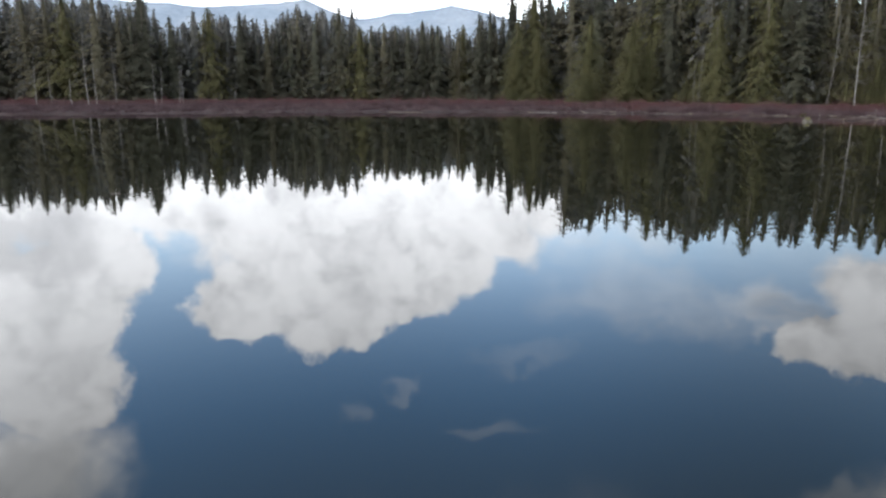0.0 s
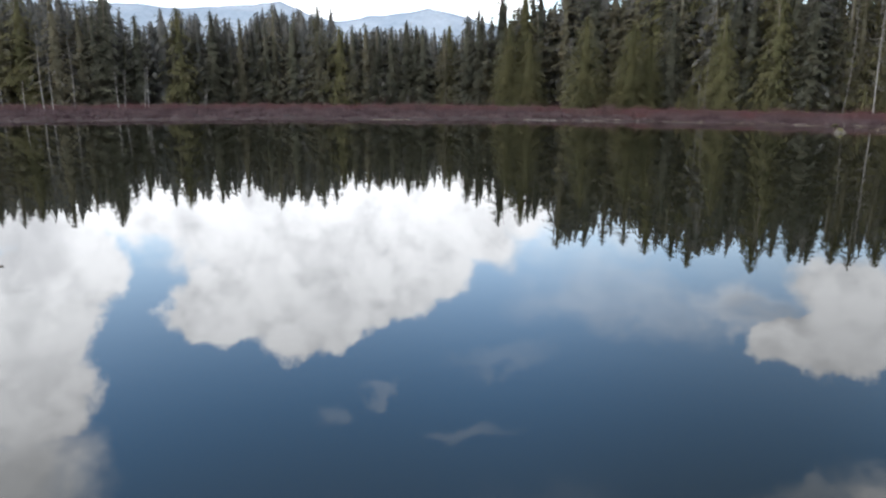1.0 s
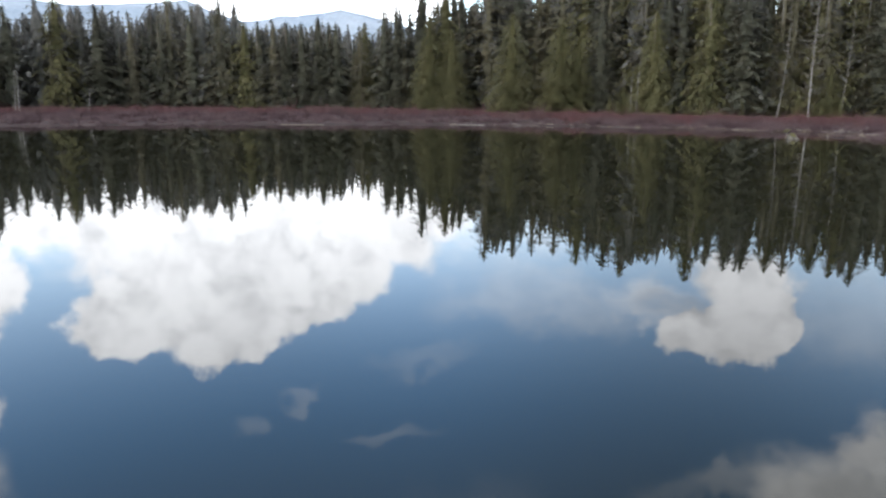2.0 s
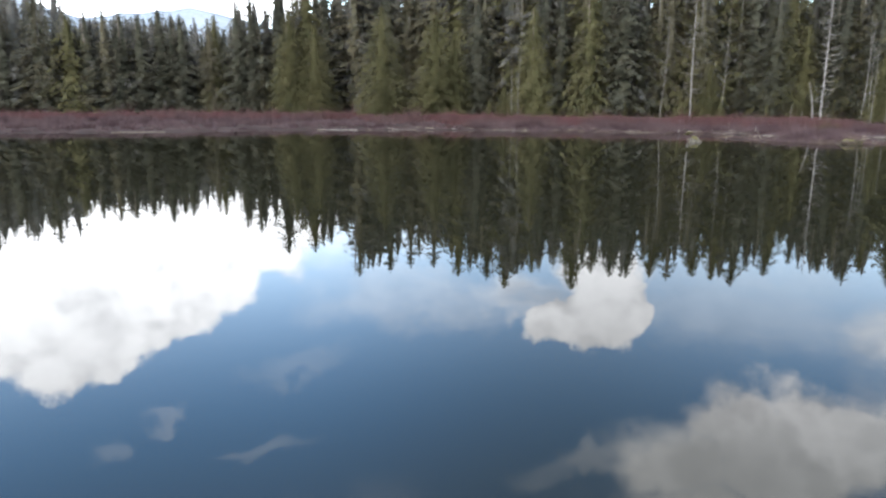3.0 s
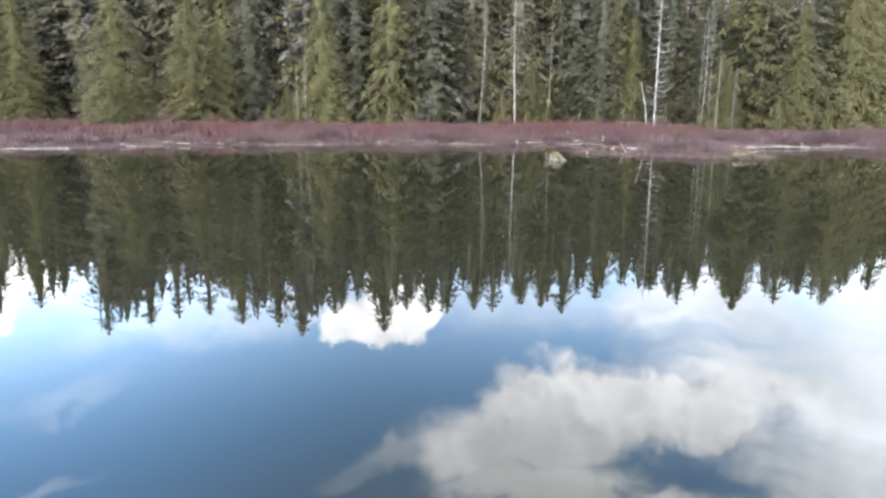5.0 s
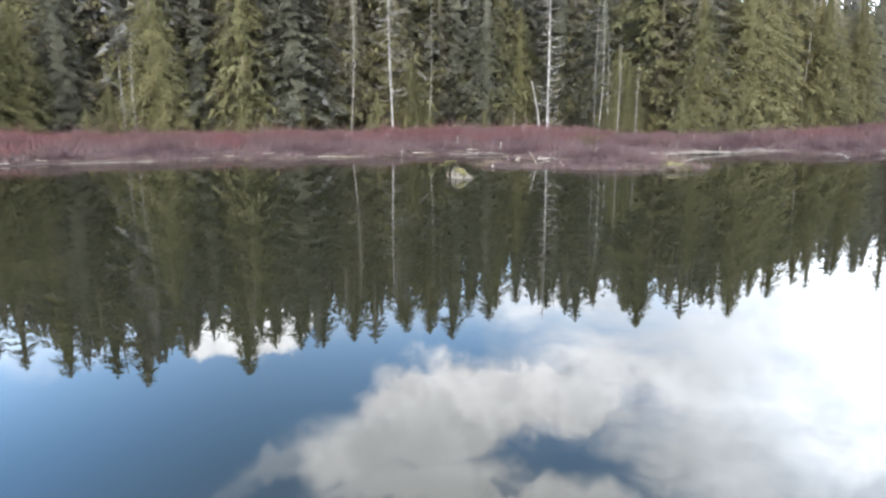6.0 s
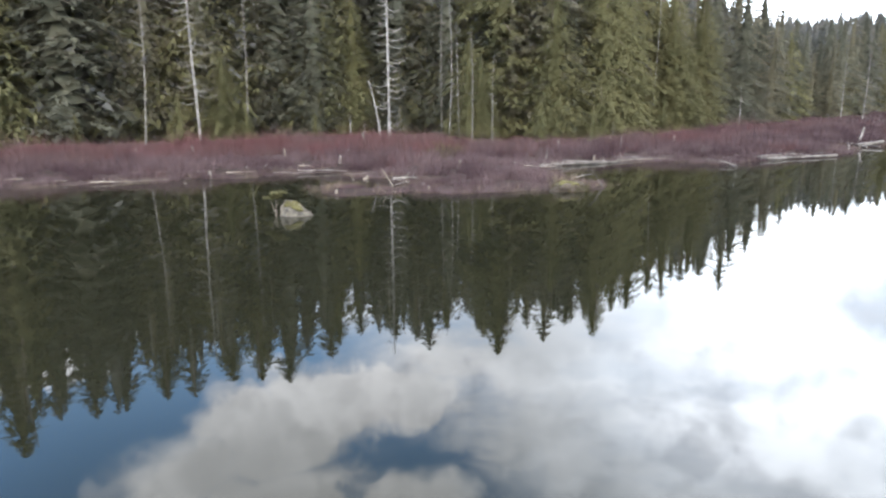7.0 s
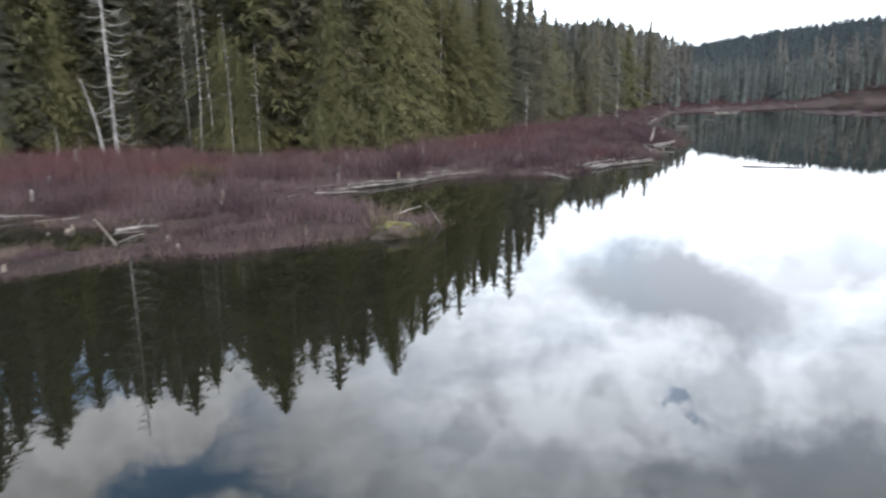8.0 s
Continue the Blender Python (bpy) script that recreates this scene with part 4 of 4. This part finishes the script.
# ---- stumps ----
def stump(x, y, h, r, seed, label="pale broken tree stump standing in the shore scrub", mat=None):
    rng = random.Random(seed)
    root = thing("tree_stump", label, "stump", "stumps along the shore", pose(x, y, ground_at(x, y), 0, rng.uniform(-6, 6), rng.uniform(0, 360)))
    verts, faces = tube([(0, 0, -0.3), (0, 0, 0.05), (0.02, 0, h * 0.5), (0.03, 0.02, h)], [r * 1.5, r * 1.15, r, r * 0.9], 9, 0.12, rng)
    for i in range(27, 36):
        verts[i] = verts[i] + Vector((0, 0, rng.uniform(-0.35, 0.3) * h))
    stem = part("trunk", mesh_from("trunk", verts, faces, mat or DRIFTWOOD), root)
    for k in range(3):
        a = k * 2.1 + rng.random()
        p = [Vector((math.cos(a) * r * s, math.sin(a) * r * s, 0.15 - 0.16 * s)) for s in (0.7, 1.6, 2.6)]
        part("root", mesh_from("root", *tube(p, [r * 0.4, r * 0.28, r * 0.1], 5, 0.1, rng), mat or DRIFTWOOD), stem)


STUMPS = [(42.4, 82.9, 0.45, 0.16), (50.4, 91, 0.9, 0.14), (52.3, 85.5, 0.7, 0.12), (60.2, 85.2, 1.3, 0.2), (47.2, 76.3, 0.35, 0.1), (52.3, 74, 0.45, 0.1), (42.2, 74.4, 0.25, 0.09), (42.9, 70.9, 0.22, 0.12), (43.2, 70.2, 0.25, 0.12), (47.8, 92.7, 0.9, 0.16), (40.2, 83.6, 0.5, 0.14), (53.8, 75.2, 0.5, 0.08), (44.6, 71.6, 0.22, 0.1), (45.6, 72.4, 0.22, 0.1), (68.5, 70.4, 0.9, 0.08), (65, 68.8, 1.3, 0.06), (37.9, 97, 0.5, 0.2), (72.4, 66.8, 0.5, 0.14), (59.2, 63.9, 0.25, 0.1), (58.3, 64.5, 0.22, 0.1), (53.8, 64.3, 0.14, 0.1), (54.9, 63.8, 0.14, 0.1), (62.1, 82.4, 0.9, 0.12), (51.4, 80.9, 0.6, 0.12), (51, 73.4, 0.5, 0.14), (64.6, 72.8, 0.9, 0.1), (59.9, 69.1, 0.5, 0.14), (58.7, 71.6, 1.0, 0.07), (46.9, 76.3, 0.4, 0.14), (46.6, 76.6, 0.35, 0.1), (55.2, 83, 0.6, 0.12), (41.5, 80.6, 0.45, 0.12), (39.6, 85.3, 0.4, 0.14), (44.4, 83.4, 0.5, 0.1)]
for i, (x, y, h, r) in enumerate(STUMPS):
    stump(x, y, h * 0.62, r * 0.5, 300 + i, mat=WET_WOOD if i == 3 else BARK if i % 2 == 0 else None)


# ---- mossy boulder in the water and the hummock at the tip of the spit ----
def lump(sx, sy, sz, seed, rough=0.25, level=3, lean=0.0, cut=-0.25):
    bm = bmesh.new()
    bmesh.ops.create_icosphere(bm, subdivisions=level, radius=1)
    for v in bm.verts:
        n = noise.noise(v.co * 1.3 + Vector((seed, 0, 0))) * rough + noise.noise(v.co * 3.7 + Vector((0, seed, 0))) * rough * 0.45
        v.co *= 1 + n
        v.co.z = max(v.co.z, cut)
        v.co.x += lean * max(v.co.z, 0)
        v.co = Vector((v.co.x * sx, v.co.y * sy, v.co.z * sz))
    return bm


def bm_mesh(name, bm, mat, smooth=True):
    me = bpy.data.meshes.new(name)
    bm.to_mesh(me)
    bm.free()
    me.materials.append(mat)
    if smooth:
        me.polygons.foreach_set("use_smooth", [True] * len(me.polygons))
    return me


def wedge(points, seed, rough=0.05, cuts=2):
    """An angular stone: a hull with its faces cut finer and roughened."""
    bm = bmesh.new()
    for p in points:
        bm.verts.new(p)
    bmesh.ops.convex_hull(bm, input=bm.verts)
    for _ in range(cuts):
        bmesh.ops.subdivide_edges(bm, edges=bm.edges[:], cuts=1, use_grid_fill=True)
        bmesh.ops.triangulate(bm, faces=bm.faces[:])
    bm.normal_update()
    for v in bm.verts:
        q = v.co * 4 + Vector((seed, 0, 0))
        v.co += v.normal * (noise.noise(q) * rough + noise.noise(q * 2.7) * rough * 0.5)
    return bm


boulder = thing("boulder", "angular grey-brown boulder with olive moss in shallow water", "rock", m=pose(37.5, 72.6, 0, 0, 0, -68) @ Matrix.Diagonal((0.9, 0.9, 0.9, 1)))
CREST = [(-0.34, 0.02, 0.56), (-0.12, 0.06, 0.53), (0.2, 0.04, 0.36), (0.5, 0.0, 0.16), (0.68, 0.0, 0.0)]
FOOT = [(-0.5, -0.3, -0.2), (-0.55, 0.25, -0.2), (0, 0.42, -0.2), (0.05, -0.42, -0.2), (0.5, 0.25, -0.2), (0.45, -0.28, -0.2), (-0.5, -0.1, 0.3), (-0.1, -0.3, 0.22), (0.3, -0.27, 0.1), (-0.15, 0.33, 0.25)]
part("stone", bm_mesh("stone", wedge(CREST + FOOT, 3, 0.05, 3), STONE, False), boulder)
moss = part("moss", bm_mesh("moss", wedge([(x, y + 0.03, z + 0.035) for x, y, z in CREST[:3]] + [(-0.4, 0.2, 0.34), (0.2, 0.22, 0.22), (-0.05, -0.24, 0.3), (-0.36, -0.2, 0.34), (0.3, -0.18, 0.18), (0.42, 0.05, 0.22)], 8, 0.06, 3), MOSS), boulder, "olive moss along the crest")

sapling = thing("sapling", "stunted flat-topped sapling growing beside the boulder", "shrub", m=pose(37.22, 73.12, 0.05))
rs = random.Random(9)
part("stem", mesh_from("stem", *tube([(0, 0, -0.3), (0.02, 0.02, 0.25), (-0.02, 0.03, 0.68)], [0.02, 0.016, 0.008], 6, 0.1, rs), BARK), sapling)
part("stem", mesh_from("stem", *tube([(0, 0, -0.1), (-0.03, 0.12, 0.25), (-0.05, 0.2, 0.5)], [0.014, 0.011, 0.007], 6, 0.1, rs), BARK), sapling)
V, F = [], []
for cx, cy, cz, rx, ry in ((0.04, -0.1, 0.7, 0.2, 0.26), (-0.02, 0.2, 0.52, 0.2, 0.24), (0, 0.0, 0.6, 0.16, 0.2)):
    for _ in range(420):
        a, q = rs.random() * 6.2832, rs.random() ** 0.5
        p = Vector((cx + math.cos(a) * rx * q, cy + math.sin(a) * ry * q, cz + rs.uniform(-0.03, 0.035)))
        w = Vector((rs.uniform(-1, 1), rs.uniform(-1, 1), rs.uniform(-0.4, 0.4))) * 0.026
        V += [p - w, p + w, p + Vector((math.cos(a), math.sin(a), rs.uniform(-0.4, 0.5))) * 0.07]
        F.append((len(V) - 3, len(V) - 2, len(V) - 1))
part("crown", quick_mesh("crown", V, F, CEDAR), sapling, "yellow-green flat-topped foliage")

hummock = thing("mossy_hummock", "peaty hummock with bright yellow-green moss at the water's edge", "hummock", m=pose(46.95, 66.45, 0, 0, 0, -50))
part("peat", bm_mesh("peat", lump(0.78, 0.5, 0.34, 5, 0.3, 4), PEAT), hummock)
top = part("moss", bm_mesh("moss", lump(0.5, 0.34, 0.16, 6, 0.6, 4), MOSS), hummock, "bright yellow-green moss")
top.location = (-0.05, 0, 0.2)
gen = np.random.default_rng(91)
rim = np.stack([46.95 + gen.uniform(-0.55, 0.55, 60), 66.45 + gen.uniform(-0.55, 0.55, 60)], 1)
twigs("grass_tuft", "yellow-green mossy grass draped over the peaty hummock", rim, np.full(60, 0.42), 26, 0.012, MOSS, 17, 0.14, "grass")
tuft = twigs("grass_tuft", "dry straw-coloured grass tuft beside the mossy hummock", np.array([[48.2, 67.2], [48.5, 67.0], [48.0, 67.4]]), np.array([0.9, 0.8, 0.8]), 50, 0.01, DRY_GRASS, 12, 0.3, "grass")
twigs("scrub", "olive-yellow leafy shrub among the red scrub", np.array([[55.7, 76.7], [56.2, 76.3], [55.3, 77.1], [57, 77.4], [54.6, 76.2]]), np.array([1.1, 0.9, 0.9, 0.8, 0.7]), 70, 0.014, MOSS, 15, 0.5)
